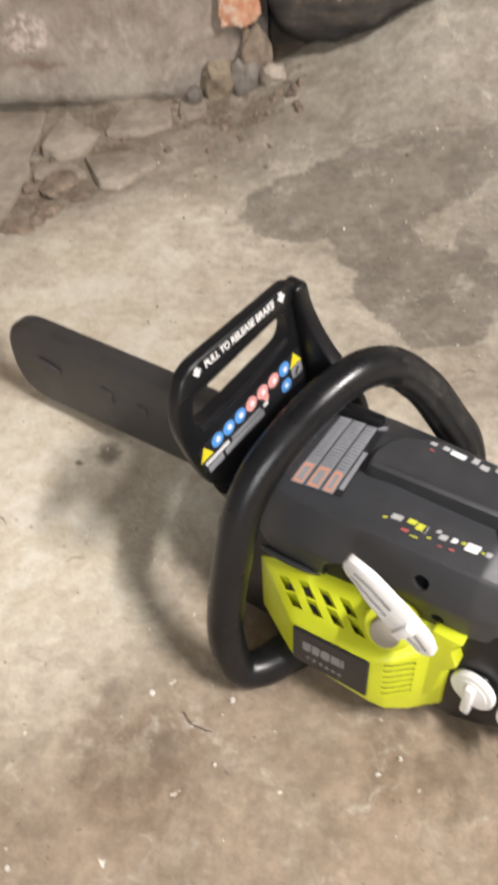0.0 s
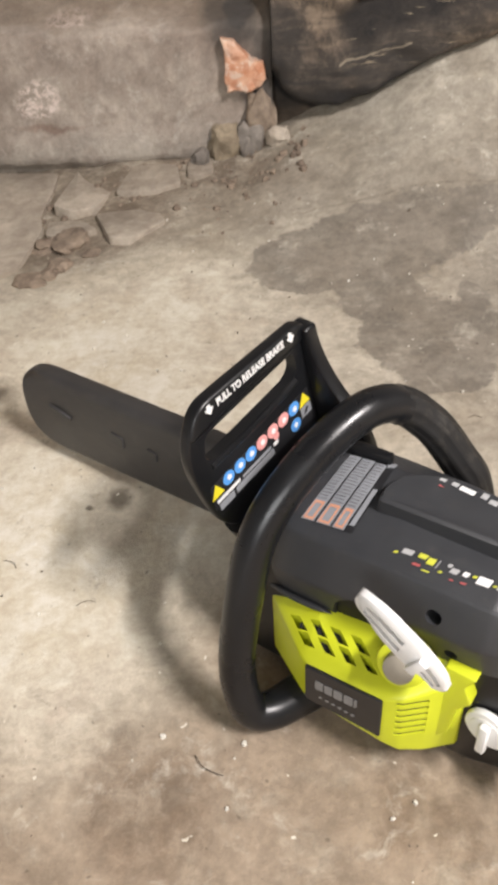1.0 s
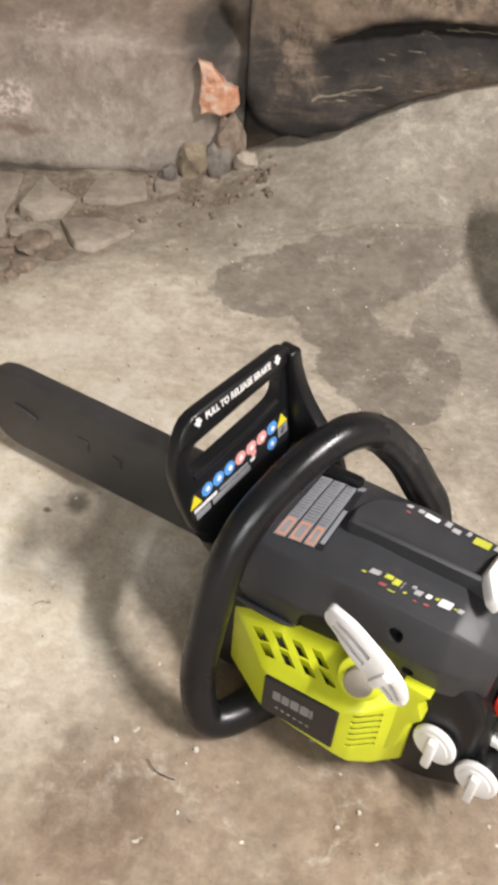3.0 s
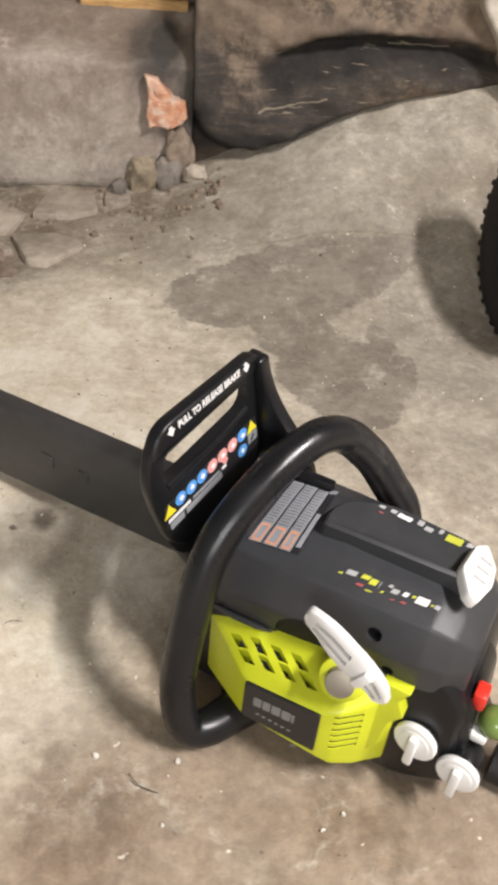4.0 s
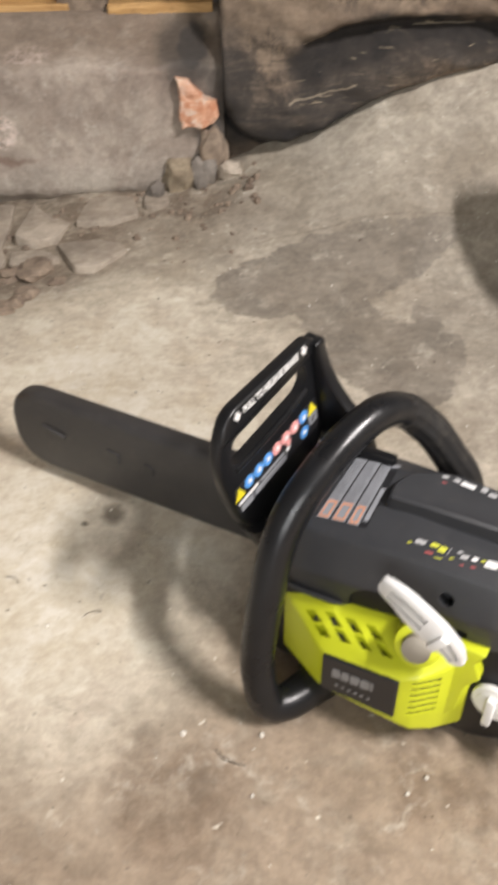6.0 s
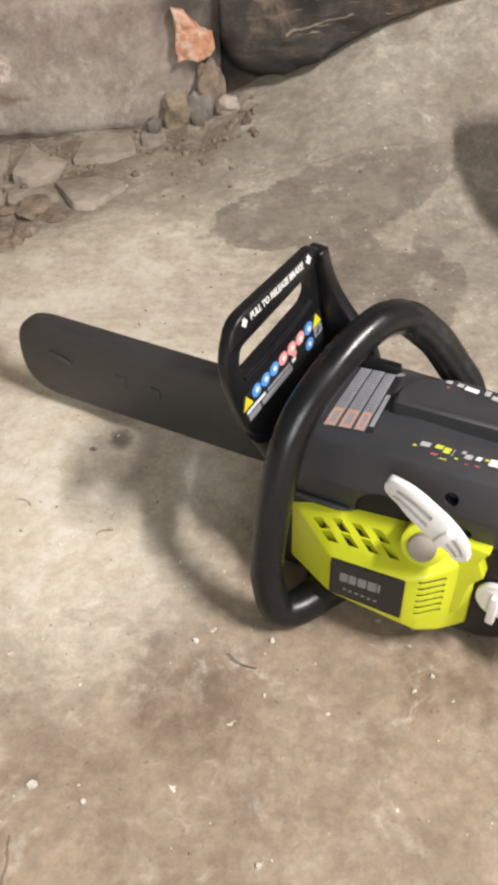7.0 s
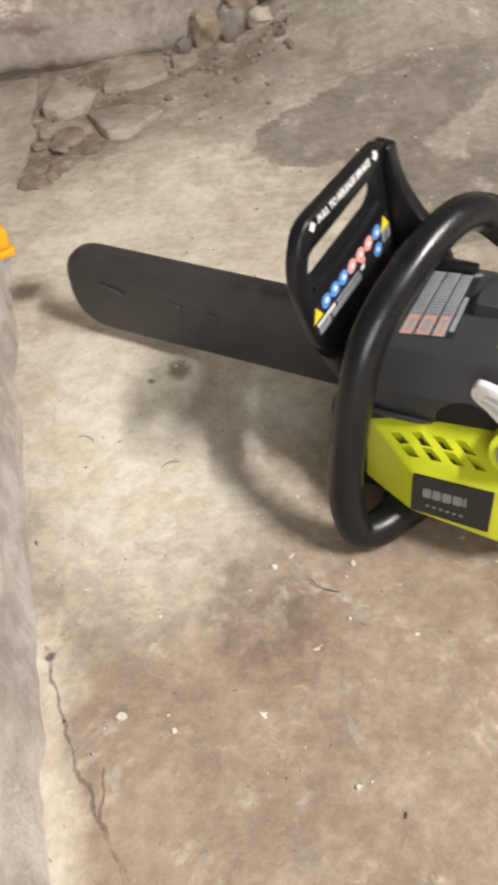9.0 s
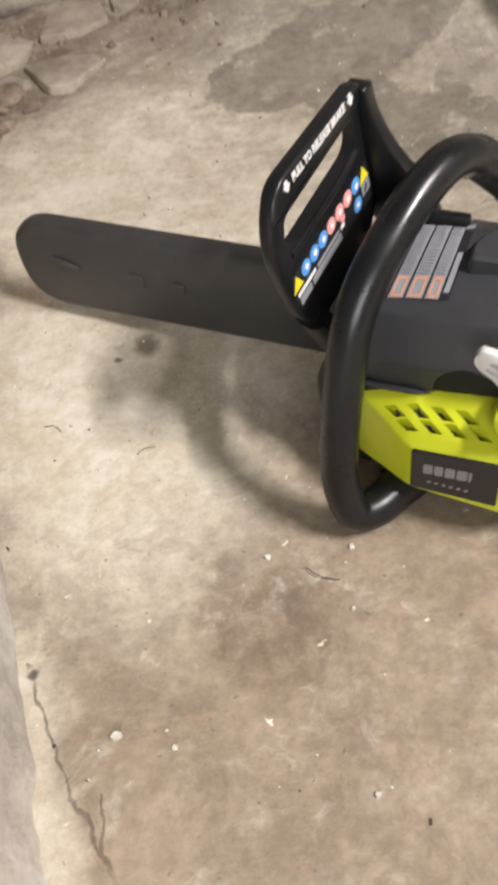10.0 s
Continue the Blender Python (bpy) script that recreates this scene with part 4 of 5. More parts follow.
def make_hood():
    S = [
        (-0.022, [(-0.018, .100), (-0.022, .125), (-0.010, .155), (0.002, .163), (0.040, .176), (0.062, .172), (0.082, .145), (0.088, .09)]),
        (-0.013, [(-0.026, .104), (-0.031, .130), (-0.019, .163), (-0.005, .171), (0.042, .185), (0.066, .180), (0.087, .150), (0.093, .09)]),
        (0.005, [(-0.029, .107), (-0.035, .135), (-0.023, .168), (-0.006, .1745), (0.045, .189), (0.068, .182), (0.088, .152), (0.094, .09)]),
        (0.040, [(-0.031, .111), (-0.037, .140), (-0.026, .174), (-0.006, .1805), (0.046, .192), (0.068, .184), (0.088, .152), (0.094, .09)]),
        (0.075, [(-0.032, .115), (-0.038, .145), (-0.0265, .178), (-0.004, .186), (0.046, .192), (0.066, .185), (0.087, .155), (0.094, .09)]),
        (0.145, [(-0.031, .121), (-0.036, .150), (-0.026, .180), (-0.004, .187), (0.044, .190), (0.060, .185), (0.082, .155), (0.090, .09)]),
        (0.162, [(-0.027, .122), (-0.031, .150), (-0.022, .174), (-0.003, .180), (0.042, .183), (0.055, .178), (0.076, .150), (0.085, .09)]),
        (0.178, [(-0.016, .124), (-0.018, .148), (-0.011, .162), (0.000, .166), (0.038, .167), (0.047, .163), (0.062, .140), (0.070, .095)]),
    ]
    bm = bmesh.new()
    loft(bm, [[(x, y, z) for y, z in s] for x, s in S])
    bmesh.ops.recalc_face_normals(bm, faces=bm.faces)
    bmesh.ops.bevel(bm, geom=[e for e in bm.edges if e.is_manifold and e.calc_face_angle() > 0.22], offset=0.0026, segments=3, affect="EDGES", profile=0.5)
    hood = part("engine_hood", bm, HOOD, saw, "charcoal textured plastic engine hood")
    # bolt holes and a screw recess
    cut = bmesh.new()
    disc(cut, 0.0055, 0.03, pose(0.111, -0.022, 0.157, 78, 0, 0), 20)
    disc(cut, 0.0045, 0.03, pose(0.126, -0.020, 0.131, 88, 0, 0), 18)
    prism(cut, [(0.064 + 0.025 * math.cos(2 * math.pi * k / 28), 0.116 + 0.029 * math.sin(2 * math.pi * k / 28)) for k in range(28)], -0.06, -0.0225, "y")
    carve(hood, cut)
    # black liner, put in so the carved hollow reads as deep shade
    bm = bmesh.new()
    prism(bm, [(0.064 + 0.027 * math.cos(2 * math.pi * k / 28), 0.116 + 0.031 * math.sin(2 * math.pi * k / 28)) for k in range(28)], -0.0240, -0.018, "y", 0.001, 1)
    part("recess_liner", bm, BLACK, hood, "black liner that darkens the hollow behind the pull grip")
    # rolled rim along the lower edge
    bm = bmesh.new()
    sweep(bm, glide([(-0.016, -0.0265, 0.1045), (0.005, -0.0315, 0.1085), (0.038, -0.0325, 0.1120)]), lambda t, a: 0.0028 * min(1.0, 0.15 + (1 - t) * 5), 10)
    part("rim_strip", bm, HOOD, hood)
    # raised ridge along the top
    top = rounded([(0.048, 0.009), (0.046, 0.024), (0.054, 0.043), (0.085, 0.051), (0.148, 0.046), (0.158, 0.032), (0.158, 0.012), (0.150, 0.008)], [0.004, 0.008, 0.010, 0.01, 0.006, 0.004, 0.004, 0.004], 4)
    mid = Vector((0.10, 0.028))
    low = [tuple(Vector(p) + (Vector(p) - mid).normalized() * 0.003) for p in top]
    bm = bmesh.new()
    loft(bm, [[(x, y, 0.176) for x, y in low], [(x, y, 0.1955 + 0.004 * smooth(0.05, 0.09, x) - 0.010 * smooth(0.145, 0.16, x)) for x, y in top], [(mid.x + (x - mid.x) * 0.97, mid.y + (y - mid.y) * 0.88, 0.1972 + 0.0045 * smooth(0.05, 0.09, x) - 0.010 * smooth(0.145, 0.16, x)) for x, y in top]])
    part("ridge", bm, HOOD, hood)
    return hood


def label_bar(name, tree, corners, material, parent, grid=3, lift=0.0007):
    bm = bmesh.new()
    crown(bm, tree, [(x, y, 0) for x, y in corners], lift, grid=grid)
    if not bm.verts:
        bm.free()
        return None
    return part(name, bm, material, parent)


def make_hood_labels(hood):
    verts, faces = [], []
    for ob in (hood, *[c for c in hood.children if c.name.startswith("ridge")]):
        faces += [[i + len(verts) for i in p.vertices] for p in ob.data.polygons]
        verts += [v.co for v in ob.data.vertices]
    tree = BVHTree.FromPolygons(verts, faces)
    # fuel-mixing label: three grey columns, dark gaps, three orange boxes at the lower end
    def at(u, v):
        a, b, c, d = Vector((0.000, -0.0125)), Vector((0.041, -0.0130)), Vector((0.042, 0.049)), Vector((0.007, 0.046))
        return (a * (1 - u) + b * u) * (1 - v) + (d * (1 - u) + c * u) * v

    base = label_bar("warning_label", tree, [at(0, 0), at(1, 0), at(1, 1), at(0, 1)], LABEL_BLACK, hood, 8, 0.0005)
    for u0, u1, v0, v1 in ((0.02, 0.27, 0.0, 0.98), (0.31, 0.58, 0.0, 0.97), (0.62, 0.84, 0.0, 0.95), (0.88, 0.97, 0.08, 0.60)):
        label_bar("print_column", tree, [at(u0, v0), at(u1, v0), at(u1, v1), at(u0, v1)], LABEL_GREY, base, 6, 0.0009)
    for u0, u1 in ((0.05, 0.24), (0.34, 0.55), (0.65, 0.81)):
        for p0, p1, q0, q1 in ((u0, u0 + 0.035, 0.02, 0.24), (u1 - 0.035, u1, 0.02, 0.24), (u0, u1, 0.23, 0.265), (u0, u1, 0.01, 0.04)):
            label_bar("orange_frame", tree, [at(p0, q0), at(p1, q0), at(p1, q1), at(p0, q1)], ORANGE, base, 3, 0.0013)
    for k in range(15):
        v = 0.30 + k * 0.044
        for u0, u1 in ((0.04, 0.24), (0.33, 0.56), (0.64, 0.82)):
            e = u0 + (u1 - u0) * random.uniform(0.75, 1.0)
            label_bar("print_line", tree, [at(u0, v), at(e, v), at(e, v + 0.012), at(u0, v + 0.012)], LABEL_DIM, base, 2, 0.0012)
    label_bar("print_mark", tree, [(0.036, 0.050), (0.042, 0.052), (0.042, 0.046), (0.037, 0.044)], LABEL_GREY, hood, 2)

    def strip(items, y_mid, x0, x1, slope):
        for t0, t1, s0, s1, material in items:
            xa, xb = x0 + (x1 - x0) * t0, x0 + (x1 - x0) * t1
            ya, yb = y_mid + slope * (xa - x0), y_mid + slope * (xb - x0)
            s0, s1 = (s0 + s1) / 2 + (s0 - s1) * 0.23, (s0 + s1) / 2 + (s1 - s0) * 0.23
            label_bar("pictogram", tree, [(xa, ya + s0), (xb, yb + s0), (xb + 0.001, yb + s1), (xa + 0.001, ya + s1)], material, hood, 2, 0.0008)

    # starting pictograms along both shoulders
    strip([(0.00, 0.04, -0.002, 0.001, PICTO_YELLOW), (0.07, 0.17, -0.002, 0.006, SILVER), (0.20, 0.27, -0.006, -0.002, PICTO_RED), (0.22, 0.30, -0.001, 0.006, PICTO_YELLOW), (0.31, 0.38, -0.004, 0.006, PICTO_YELLOW),
           (0.30, 0.37, -0.007, -0.005, PICTO_YELLOW), (0.405, 0.412, -0.006, 0.007, SILVER), (0.44, 0.47, -0.005, -0.002, PICTO_YELLOW), (0.49, 0.53, 0.000, 0.005, SILVER), (0.53, 0.60, -0.004, 0.004, SILVER),
           (0.55, 0.59, -0.007, -0.005, PICTO_RED), (0.64, 0.69, -0.003, 0.004, WHITE), (0.65, 0.70, -0.007, -0.004, PICTO_RED), (0.725, 0.76, -0.001, 0.003, PICTO_YELLOW), (0.77, 0.89, -0.006, 0.006, WHITE),
           (0.91, 0.94, -0.002, 0.001, PICTO_YELLOW), (0.95, 1.0, -0.004, 0.003, SILVER)], -0.0148, 0.0725, 0.1440, 0.06)
    strip([(0.0, 0.06, -0.003, 0.002, SILVER), (0.02, 0.06, -0.006, -0.004, PICTO_RED), (0.12, 0.18, -0.003, 0.003, SILVER), (0.20, 0.34, -0.004, 0.003, WHITE), (0.40, 0.46, -0.003, 0.004, SILVER), (0.48, 0.56, -0.004, 0.002, SILVER),
           (0.62, 0.66, -0.002, 0.003, SILVER), (0.70, 0.86, -0.005, 0.003, PICTO_YELLOW), (0.90, 0.97, -0.003, 0.002, SILVER)], 0.0440, 0.076, 0.150, -0.03)
    # white latch at the rear of the ridge
    bm = bmesh.new()
    prism(bm, rounded([(0.147, 0.012), (0.150, 0.040), (0.158, 0.050), (0.170, 0.034), (0.172, 0.016), (0.166, -0.008), (0.158, -0.006)], 0.003), 0.0, 0.010, "z", 0.002, 2)
    bmesh.ops.transform(bm, matrix=Matrix.Translation((0.155, 0.02, 0.1925)) @ pose(0, 0, 0, -4, 24, 0) @ Matrix.Translation((-0.16, -0.02, 0)), verts=bm.verts[:])
    latch = part("hood_latch", bm, WHITE, hood, "white slotted plastic latch")
    # grey strips stand in for the shade inside the latch's slots
    for k in range(3):
        bm = bmesh.new()
        m = Matrix.Translation((0.155, 0.02, 0.1925)) @ pose(0, 0, 0, -4, 24, 0)
        box(bm, -0.004, 0.006, -0.010 + 0.010 * k, -0.0065 + 0.010 * k, 0.0085, 0.0104, m, 0.0004, 1)
        part("slot_strip", bm, SILVER, latch)


def make_starter():
    """Lime starter cover with vents, louvres, plate and grip."""
    X = [(-0.028, -0.016), (-0.015, -0.029), (0.030, -0.061), (0.036, -0.063), (0.097, -0.064), (0.108, -0.060), (0.122, -0.048), (0.132, -0.036), (0.140, -0.033)]
    Z = [(0.022, 0.094, 0.108), (0.025, 0.095, 0.110), (0.041, 0.0895, 0.1125), (0.041, 0.090, 0.111), (0.038, 0.0965, 0.1195), (0.032, 0.100, 0.121), (0.027, 0.105, 0.124), (0.024, 0.108, 0.126), (0.030, 0.108, 0.126)]
    bm = bmesh.new()
    rows = []
    for (x, y), (z0, z1, z2) in zip(X, Z):
        back, shelf = -0.010, max(y + 0.004, -0.0270)
        rows.append([(x, back, z0 - 0.006), (x, y + 0.010, z0 - 0.006), (x, y + 0.002, z0), (x, y, z0 + 0.004), (x, y, z1 - 0.003), (x, y + 0.003, z1), (x, shelf, z2), (x, back, z2 + 0.001)])
    loft(bm, rows)
    bmesh.ops.recalc_face_normals(bm, faces=bm.faces)
    bmesh.ops.bevel(bm, geom=[e for e in bm.edges if e.is_manifold and e.calc_face_angle() > 0.35], offset=0.0016, segments=2, affect="EDGES", profile=0.5)
    cover = part("starter_cover", bm, LIME, saw, "lime-green vented starter cover")
    # star-shaped rear edge
    bm = bmesh.new()
    prism(bm, rounded([(0.126, 0.040), (0.126, 0.127), (0.1475, 0.1265), (0.1410, 0.1135), (0.1470, 0.0985), (0.138, 0.086), (0.135, 0.055)], 0.0015, 3), -0.0405, -0.028, "y", 0.0012, 2)
    part("cover_edge", bm, LIME, cover)
    cut = bmesh.new()
    for k in range(4):
        for x, y0, y1 in ((0.0158, -0.0376, -0.0450), (0.0270, -0.0462, -0.0532)):
            x, lean = x + 0.0167 * k, 0.75 * (y0 - y1)
            prism(cut, [(x - lean - 0.0042, y0), (x - lean + 0.0042, y0), (x + lean + 0.0042, y1), (x + lean - 0.0042, y1)], 0.065, 0.16, "z")
    for k in range(6):
        z = 0.0535 + 0.0074 * k
        prism(cut, [(0.1045, z), (0.1045, z + 0.0034), (0.1220, z + 0.0044), (0.1220, z + 0.0010)], -0.09, -0.030, "y")
    carve(cover, cut)
    # black backings stand in for the shade inside vents and louvres
    bm = bmesh.new()
    prism(bm, [(-0.0565, 0.066), (-0.0565, 0.0880), (-0.0340, 0.1025), (-0.0340, 0.066)], 0.031, 0.092, "x")
    prism(bm, [(-0.0430, 0.066), (-0.0430, 0.0940), (-0.0340, 0.0990), (-0.0340, 0.066)], 0.0170, 0.030, "x")
    part("vent_dark", bm, LABEL_BLACK, cover, "black backing that stands in for the dark inside of the vents")
    bm = bmesh.new()
    prism(bm, [(0.1030, -0.0606), (0.1075, -0.0589), (0.1230, -0.0456), (0.1230, -0.0340), (0.1030, -0.0340)], 0.052, 0.0925, "z")
    part("vent_dark", bm, LABEL_BLACK, cover, "black backing that stands in for the dark inside of the vents")
    # black name plate with a pale frame line and bars for its lettering
    def on_side(x0, x1, z0, z1, y0, y1, name, material, parent, label="", bevel=0.0008):
        bm = bmesh.new()
        prism(bm, rounded([(x0, z0), (x0, z1), (x1, z1 + 0.006 * (x1 - x0) / 0.06), (x1, z0 + 0.001)], 0.0015, 3), y0, y1, "y", bevel, 1)
        return part(name, bm, material, parent, label)

    plate = on_side(0.0350, 0.0958, 0.0470, 0.0868, -0.0655, -0.060, "name_plate", LABEL_BLACK, cover, "black name plate with silver bars")
    for k, (w, x) in enumerate(((0.0066, 0.0440), (0.0062, 0.0516), (0.0070, 0.0590), (0.0072, 0.0672), (0.0022, 0.0752))):
        on_side(x, x + w, 0.0665 + 0.0006 * k, 0.0765 + 0.0006 * k, -0.0660, -0.0650, "name_bar", STEEL, plate, bevel=0.0)
    for k in range(6):
        on_side(0.0470 + 0.0052 * k, 0.0500 + 0.0052 * k, 0.0565, 0.0590, -0.0659, -0.0650, "model_bar", STEEL, plate, bevel=0.0)
    # rope socket
    m = pose(0.0985, -0.034, 0.1160, 64, 0, 8)
    bm = bmesh.new()
    disc(bm, 0.0172, 0.022, m, 32, 0.003)
    boss = part("boss", bm, LIME, cover)
    bm = bmesh.new()
    disc(bm, 0.0105, 0.0300, m, 28, 0.0015)
    part("rope_socket", bm, SOCKET, cover, "grey rope guide")
    # grip: a slotted white bow in two halves with a raised middle
    line = glide([(0.069, -0.056, 0.1775), (0.086, -0.0625, 0.1770), (0.102, -0.066, 0.1700), (0.115, -0.067, 0.1620), (0.1255, -0.065, 0.1505), (0.1315, -0.061, 0.1355)], 12)
    half = lambda t: (0.0050 + 0.0058 * math.sin(math.pi * min(t * 0.95 + 0.12, 1)) ** 0.8 + 0.002 * t) * min(1, 0.30 + 0.70 * math.sqrt(1 - max(0, 1 - t / 0.07) ** 2), 0.45 + 0.55 * math.sqrt(1 - max(0, 1 - (1 - t) / 0.05) ** 2))
    bm = bmesh.new()
    rows = []
    for i, p in enumerate(line):
        t = i / (len(line) - 1)
        d = (line[min(i + 1, len(line) - 1)] - line[max(i - 1, 0)]).normalized()
        side = Vector((-d.z, 0, d.x)).normalized()
        h = half(t)
        out = Vector((0, -1, 0)) * 0.0034
        rows.append([p + side * h - out, p + side * h + out * 0.6, p + side * h * 0.75 + out, p - side * h * 0.75 + out, p - side * h + out * 0.6, p - side * h - out])
    loft(bm, rows)
    bmesh.ops.recalc_face_normals(bm, faces=bm.faces)
    grip = part("starter_grip", bm, WHITE, saw, "white slotted pull-start grip")
    cut = bmesh.new()
    for t0, t1 in ((0.10, 0.46), (0.66, 0.93)):
        for s in (-1, 1):
            pts = []
            for t in [t0 + (t1 - t0) * k / 5 for k in range(6)]:
                i = t * (len(line) - 1)
                p = line[int(i)].lerp(line[min(int(i) + 1, len(line) - 1)], i % 1)
                pts.append((p, half(t)))
            d = (line[int(t1 * (len(line) - 1))] - line[int(t0 * (len(line) - 1))]).normalized()
            side = Vector((-d.z, 0, d.x))
            inner = [p + side * (s * h * 0.16) for p, h in pts]
            outer = [p + side * (s * h * 0.52) for p, h in pts]
            prism(cut, [(q.x, q.z) for q in inner] + [(q.x, q.z) for q in reversed(outer)], -0.10, -0.040, "y")
    carve(grip, cut)
    bm = bmesh.new()
    c = line[39]
    box(bm, -0.0035, 0.0035, -0.0035, 0.0035, -0.0085, 0.0085, Matrix.Translation(c + Vector((0, -0.0035, 0))) @ pose(0, 0, 0, 0, 33, 0), 0.0012, 2)
    part("bridge", bm, WHITE, grip)


def make_caps():
    for x, y, z, r, tilt, spin in ((0.160, -0.030, 0.072, 0.0165, 90, -8), (0.1945, -0.030, 0.060, 0.0160, 90, -4)):
        m = pose(x, y, z, tilt, 0, spin)
        bm = bmesh.new()
        disc(bm, r, 0.006, m, 36, 0.0018)
        disc(bm, r * 0.72, 0.0068, m, 36, 0.0006)
        cap = part("filler_cap", bm, WHITE, saw, "white screw filler cap")
        bm = bmesh.new()
        box(bm, -0.0034, 0.0034, -r * 1.25, r * 0.55, 0.0050, 0.0115, m, 0.0015, 2)
        part("finger_tab", bm, WHITE, cap)
        bm = bmesh.new()
        disc(bm, r * 0.80, 0.022, m @ Matrix.Translation((0, 0, -0.021)), 28, 0.001)
        part("neck", bm, BLACK, cap)
    bm = bmesh.new()
    box(bm, 0.184, 0.194, -0.012, 0.004, 0.106, 0.122, None, 0.0025, 2)
    part("stop_switch", bm, RED, saw, "red stop switch")
    bm = bmesh.new()
    bmesh.ops.create_uvsphere(bm, u_segments=20, v_segments=12, radius=0.0125, matrix=Matrix.Translation((0.205, -0.002, 0.092)))
    part("primer_bulb", bm, GREEN_CLEAR, saw, "green clear primer bulb")
    bm = bmesh.new()
    box(bm, 0.188, 0.204, -0.016, -0.006, 0.078, 0.086, None, 0.002, 2)
    part("choke_lever", bm, WHITE, saw, "small white choke lever")


def make_front_handle():
    line = glide([(0.040, -0.020, 0.024), (0.024, -0.046, 0.0205), (0.010, -0.072, 0.0175), (-0.002, -0.085, 0.0265), (-0.0095, -0.0855, 0.058), (-0.0120, -0.0800, 0.092), (-0.0110, -0.0690, 0.136), (-0.010, -0.0550, 0.174), (-0.006, -0.039, 0.1980),
                  (0.001, -0.019, 0.2165), (0.010, 0.009, 0.2325), (0.020, 0.036, 0.2405), (0.028, 0.055, 0.2380), (0.034, 0.066, 0.2315)], 8)
    bm = bmesh.new()
    sweep(bm, line, lambda t, a: 0.0136 + 0.0030 * smooth(0.26, 0.05, t), 24)
    handle = part("front_handle", bm, TUBE, saw, "glossy black tubular front handle")
    grip_line = glide([(0.029, 0.058, 0.2365), (0.036, 0.070, 0.2285), (0.045, 0.079, 0.2165), (0.056, 0.084, 0.2045), (0.071, 0.088, 0.1835), (0.084, 0.090, 0.1650), (0.094, 0.090, 0.130)], 10)
    bm = bmesh.new()
    sweep(bm, grip_line, lambda t, a: 0.0130 + 0.0013 * abs(math.sin(5 * a)) * (0 if t < 0.06 else 1), 40)
    part("grip_sleeve", bm, GRIP, handle, "ribbed black rubber grip sleeve")


def make_guard():
    """Front hand guard in its own leaning plane: v across, w up, thickness along n."""
    ey = Vector((0.15, 1.0, 0.16)).normalized()
    ez = Vector((-0.11, -0.15, 1.0))
    ez = (ez - ey * ez.dot(ey)).normalized()
    ex = ey.cross(ez)
    m = Matrix.Translation(Vector((-0.0455, 0, 0.2)) + ey * 0.004) @ Matrix((ex, ey, ez)).transposed().to_4x4()
    outline = rounded([(-0.0580, 0.040), (-0.0400, 0.0715), (0.063, 0.0690), (0.0705, 0.063), (0.071, 0.035), (0.069, -0.02), (0.048, -0.046), (-0.026, -0.054), (-0.047, -0.036), (-0.055, 0.0)], [0.018, 0.022, 0.006, 0.006, 0.01, 0.02, 0.02, 0.014, 0.014, 0.02], 5)
    bm = bmesh.new()
    prism(bm, outline, -0.0095, 0.0, "x", 0.0028, 3)
    guard = part("hand_guard", bm, BLACK, saw, "black hand guard with warning stickers")
    cut = bmesh.new()
    prism(cut, rounded([(-0.037, 0.0475), (0.053, 0.0515), (0.054, 0.036), (0.046, 0.0285), (-0.034, 0.0235), (-0.044, 0.029)], [0.006, 0.005, 0.005, 0.006, 0.006, 0.006], 4), -0.05, 0.05, "x")
    carve(guard, cut)
    guard.matrix_local = m
    # thick top lip with a bevelled face
    bm = bmesh.new()
    prism(bm, rounded([(-0.052, 0.050), (-0.0385, 0.0725), (0.063, 0.0700), (0.0712, 0.063), (0.064, 0.0545), (-0.041, 0.0500)], [0.008, 0.014, 0.005, 0.004, 0.006, 0.006], 4), -0.0095, 0.0022, "x", 0.003, 3)
    part("top_bar", bm, BLACK, guard)
    # raised lip below the opening
    bm = bmesh.new()
    sweep(bm, glide([(0.0, -0.040, 0.0205), (0.0006, 0.0, 0.0225), (0.0006, 0.030, 0.0250), (0.0, 0.050, 0.0280)]), 0.0024, 8)
    part("opening_lip", bm, BLACK, guard)
    # side cheek that runs down to the pivot on the bar's side
    to = m.inverted()
    bm = bmesh.new()
    prism(bm, rounded([(-0.0090, 0.0660), (0.0070, 0.0650), (0.0075, 0.050), (0.0130, 0.030), (0.0240, 0.010), (0.0400, -0.008), (0.047, -0.04), (0.042, -0.085), (0.012, -0.085), (-0.006, -0.04), (-0.010, 0.0)], [0.003, 0.003, 0.008, 0.01, 0.012, 0.008, 0.01, 0.01, 0.01, 0.01, 0.01], 4), 0.0630, 0.0745, "y", 0.0022, 2)
    part("side_cheek", bm, BLACK, guard)
    bm = bmesh.new()
    pts = [Vector((-0.008, -0.030, -0.045)), to @ Vector((-0.043, -0.006, 0.12)), to @ Vector((-0.03, 0.005, 0.09))]
    sweep(bm, glide(pts), lambda t, a: 0.018, 14, 0.6)
    part("guard_foot", bm, BLACK, guard)
    bm = bmesh.new()
    box(bm, -0.012, 0.038, 0.047, 0.055, 0.186, 0.198, to, 0.002, 2)
    part("side_strut", bm, BLACK, guard)

    def sticker(name, outline, material, depth=0.0006, face=0.0, lean=0.068):
        bm = bmesh.new()
        prism(bm, [(v, w + lean * (v - 0.053)) for v, w in outline], face - 0.001, face + depth, "x")
        return part(name, bm, material, guard, smooth=False)

    tri = lambda v, w, s: [(v - s, w - s * 0.8), (v + s, w - s * 0.8), (v, w + s * 0.95)]
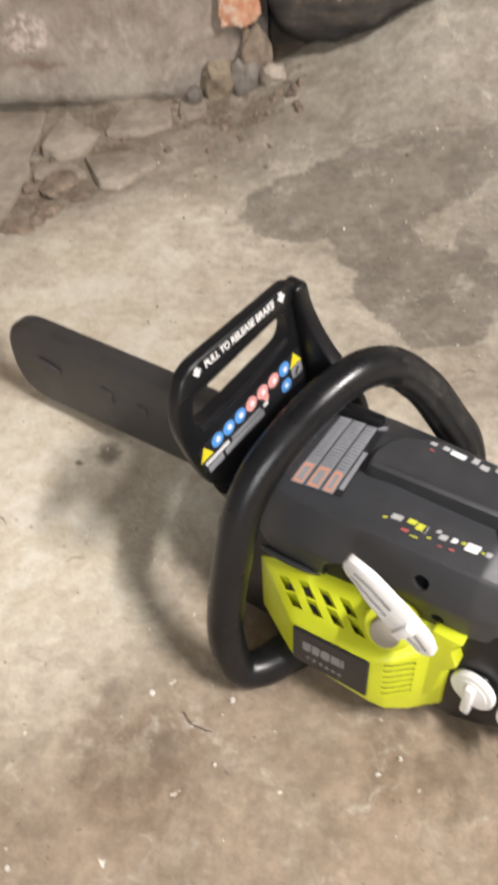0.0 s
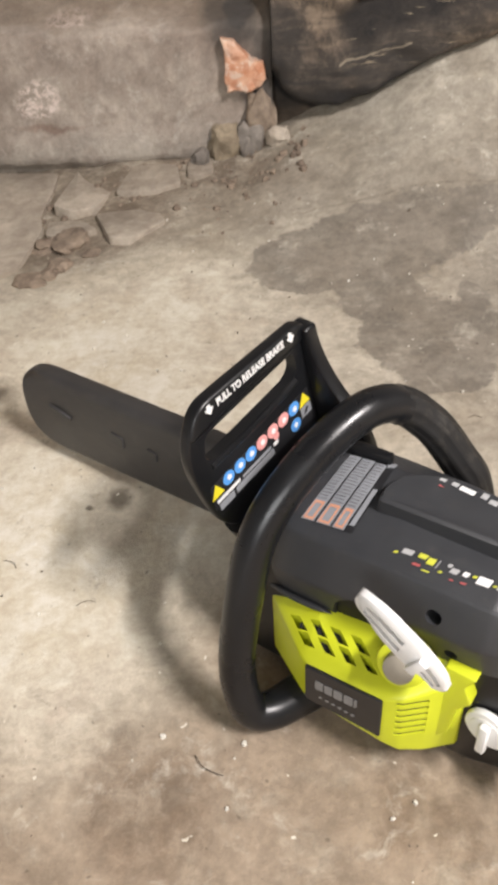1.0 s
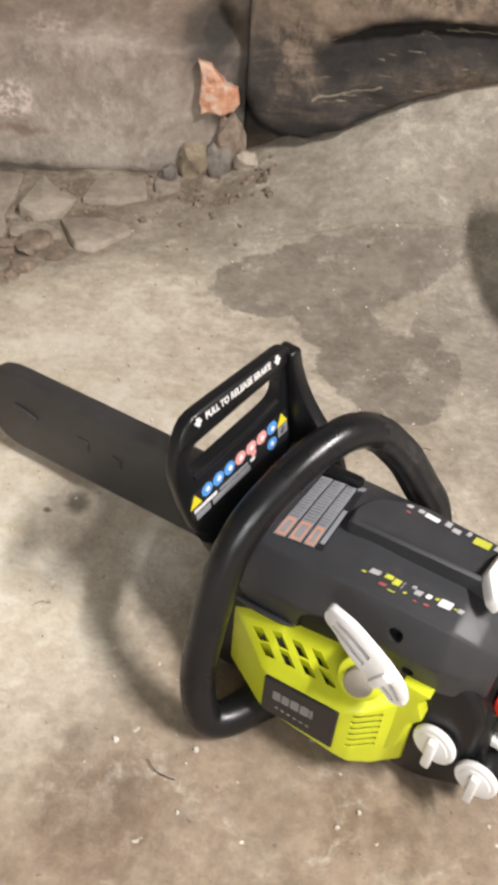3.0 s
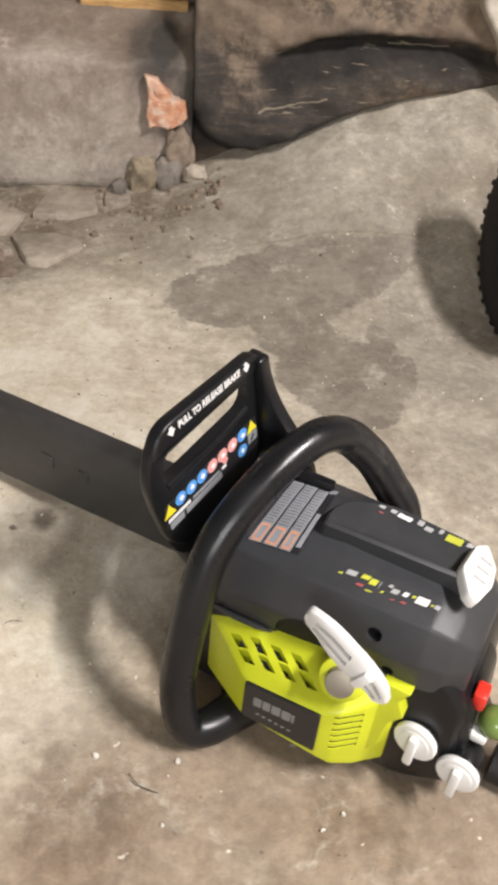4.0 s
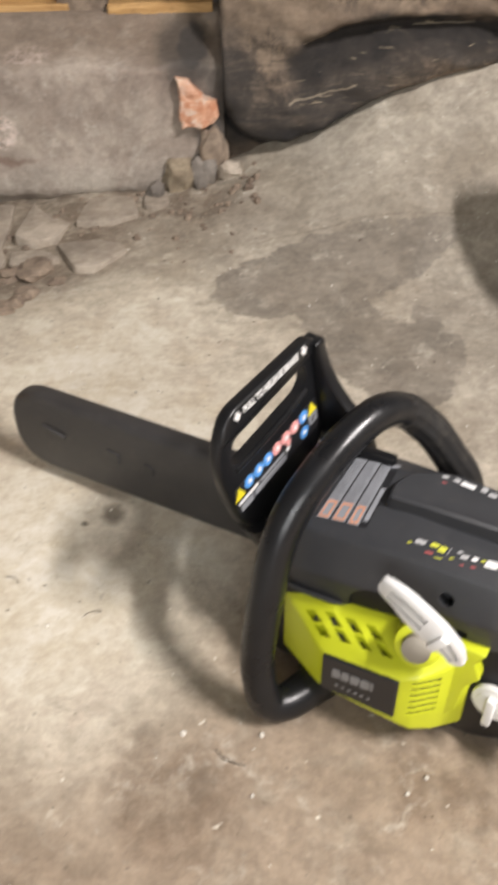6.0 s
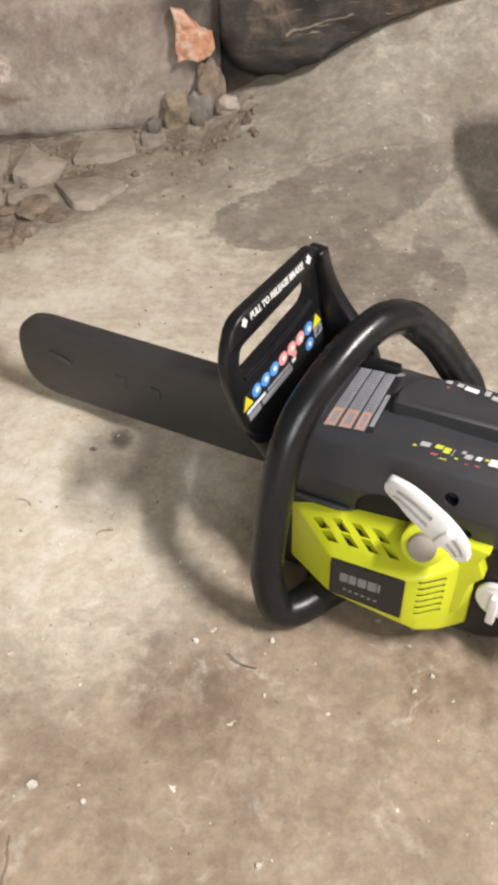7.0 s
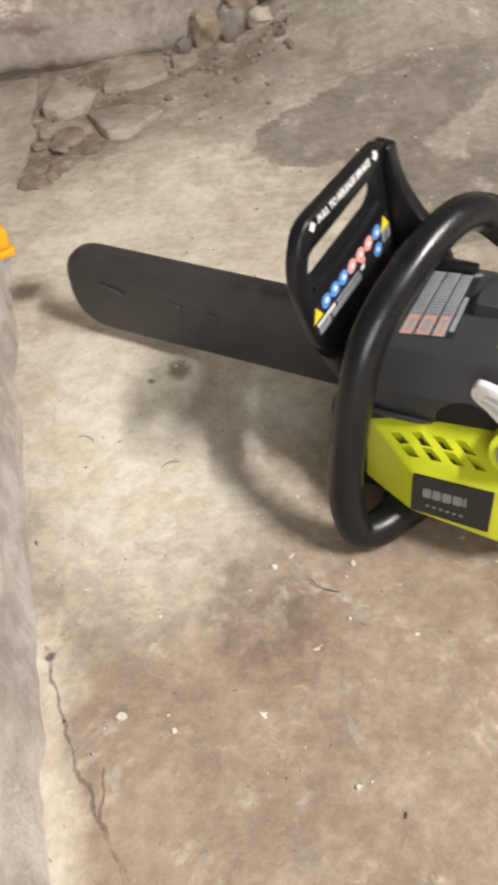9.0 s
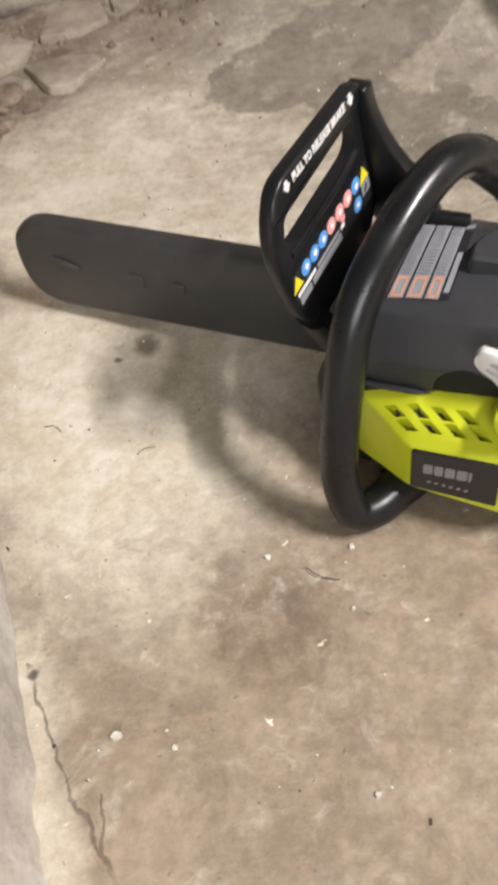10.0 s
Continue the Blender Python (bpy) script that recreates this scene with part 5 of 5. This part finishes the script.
    ring = lambda v, w, s: [(v + s * math.cos(k * math.pi / 12), w + s * math.sin(k * math.pi / 12)) for k in range(24)]
    sticker("sticker_base", rounded([(-0.049, -0.010), (-0.048, 0.012), (0.059, 0.014), (0.059, -0.016)], 0.002), LABEL_BLACK, 0.0003)
    sticker("warning_triangle", tri(-0.0430, 0.0055, 0.0062), YELLOW)
    sticker("warning_triangle", tri(0.0530, 0.0075, 0.0062), YELLOW)
    for v, material in ((-0.0305, BLUE), (-0.0185, BLUE), (-0.0065, BLUE), (0.0055, PINK), (0.0175, PINK), (0.0295, PINK), (0.0415, BLUE)):
        sticker("pictogram_disc", ring(v, 0.0068 + 0.01 * (v + 0.03) / 0.07 * 0.1, 0.0056), material)
        sticker("pictogram_mark", ring(v + 0.0006, 0.0070, 0.0022), WHITE, 0.0009)
    sticker("pictogram_disc", ring(0.0400, -0.0070, 0.0054), BLUE)
    sticker("pictogram_mark", ring(0.0400, -0.0070, 0.0020), WHITE, 0.0009)
    sticker("pictogram_disc", ring(0.0195, 0.0005, 0.0030), PINK)
    sticker("pictogram_square", [(0.0475, -0.0075), (0.0475, 0.0015), (0.0585, 0.0015), (0.0585, -0.0075)], LABEL_GREY)
    sticker("pictogram_mark", [(0.050, -0.005), (0.0535, 0.0), (0.0555, -0.0015), (0.052, -0.0055)], LABEL_BLACK, 0.0009)
    for k, (w0, w1, v0, v1, material) in enumerate(((-0.0052, -0.0024, -0.046, -0.022, WHITE), (-0.0052, -0.0028, -0.019, 0.012, LABEL_GREY), (-0.0130, -0.0068, -0.045, -0.030, LABEL_GREY), (-0.0125, -0.0068, -0.0275, 0.014, LABEL_GREY), (-0.0060, -0.0030, 0.0150, 0.0200, WHITE))):
        sticker("print_bar", [(v0, w0), (v0, w1), (v1, w1), (v1, w0)], material)
    # lettering on the top bar with an arrow at either end
    txt = bpy.data.curves.new("lettering", "FONT")
    txt.body, txt.size, txt.extrude, txt.align_x, txt.align_y = "PULL TO RELEASE BRAKE", 0.0078, 0.0003, "CENTER", "CENTER"
    txt.offset = 0.00022
    tmp = new("lettering_curve", txt)
    dg = bpy.context.evaluated_depsgraph_get()
    dg.update()
    me = bpy.data.meshes.new_from_object(tmp.evaluated_get(dg))
    bpy.data.objects.remove(tmp)
    wide = max(v.co.x for v in me.vertices) - min(v.co.x for v in me.vertices)
    me.materials.clear()
    me.materials.append(WHITE)
    words = new("lettering", me)
    words.parent = guard
    tagged(words, "white printed lettering")
    words.matrix_local = Matrix(((0, 0, 1, 0.0024), (1, 0, 0, 0.0116), (0, 1, 0, 0.0655), (0, 0, 0, 1))) @ Matrix.Diagonal((0.0665 / wide, 1, 1, 1))
    for v in (-0.0290, 0.0522):
        sticker("arrow", [(v - 0.0016, 0.0690), (v + 0.0016, 0.0690), (v + 0.0016, 0.0668), (v + 0.0036, 0.0658), (v, 0.0613), (v - 0.0036, 0.0658), (v - 0.0016, 0.0668)], WHITE, 0.0008, 0.0020, 0.0)
    return guard


make_chassis()
make_scabbard()
the_hood = make_hood()
make_hood_labels(the_hood)
make_starter()
make_caps()
make_front_handle()
make_guard()


# ---- the lamp overhead ----
def make_lamp():
    root = tagged(new("ceiling_lamp"), "white tube lamp fixed under the plain ceiling", "lamp")
    bm = bmesh.new()
    box(bm, 1.25, 1.35, -1.12, -0.18, 2.34, 2.40, None, 0.006, 2)
    part("housing", bm, STEEL, root)
    bm = bmesh.new()
    sweep(bm, [Vector((1.30, -1.08, 2.31)), Vector((1.30, -0.22, 2.31))], 0.013, 16)
    part("tube", bm, WHITE, root, "white glass tube")
    for y in (-1.10, -0.20):
        bm = bmesh.new()
        box(bm, 1.28, 1.32, y - 0.012, y + 0.012, 2.29, 2.342, None, 0.003, 2)
        part("tube_holder", bm, BLACK, root)


make_lamp()
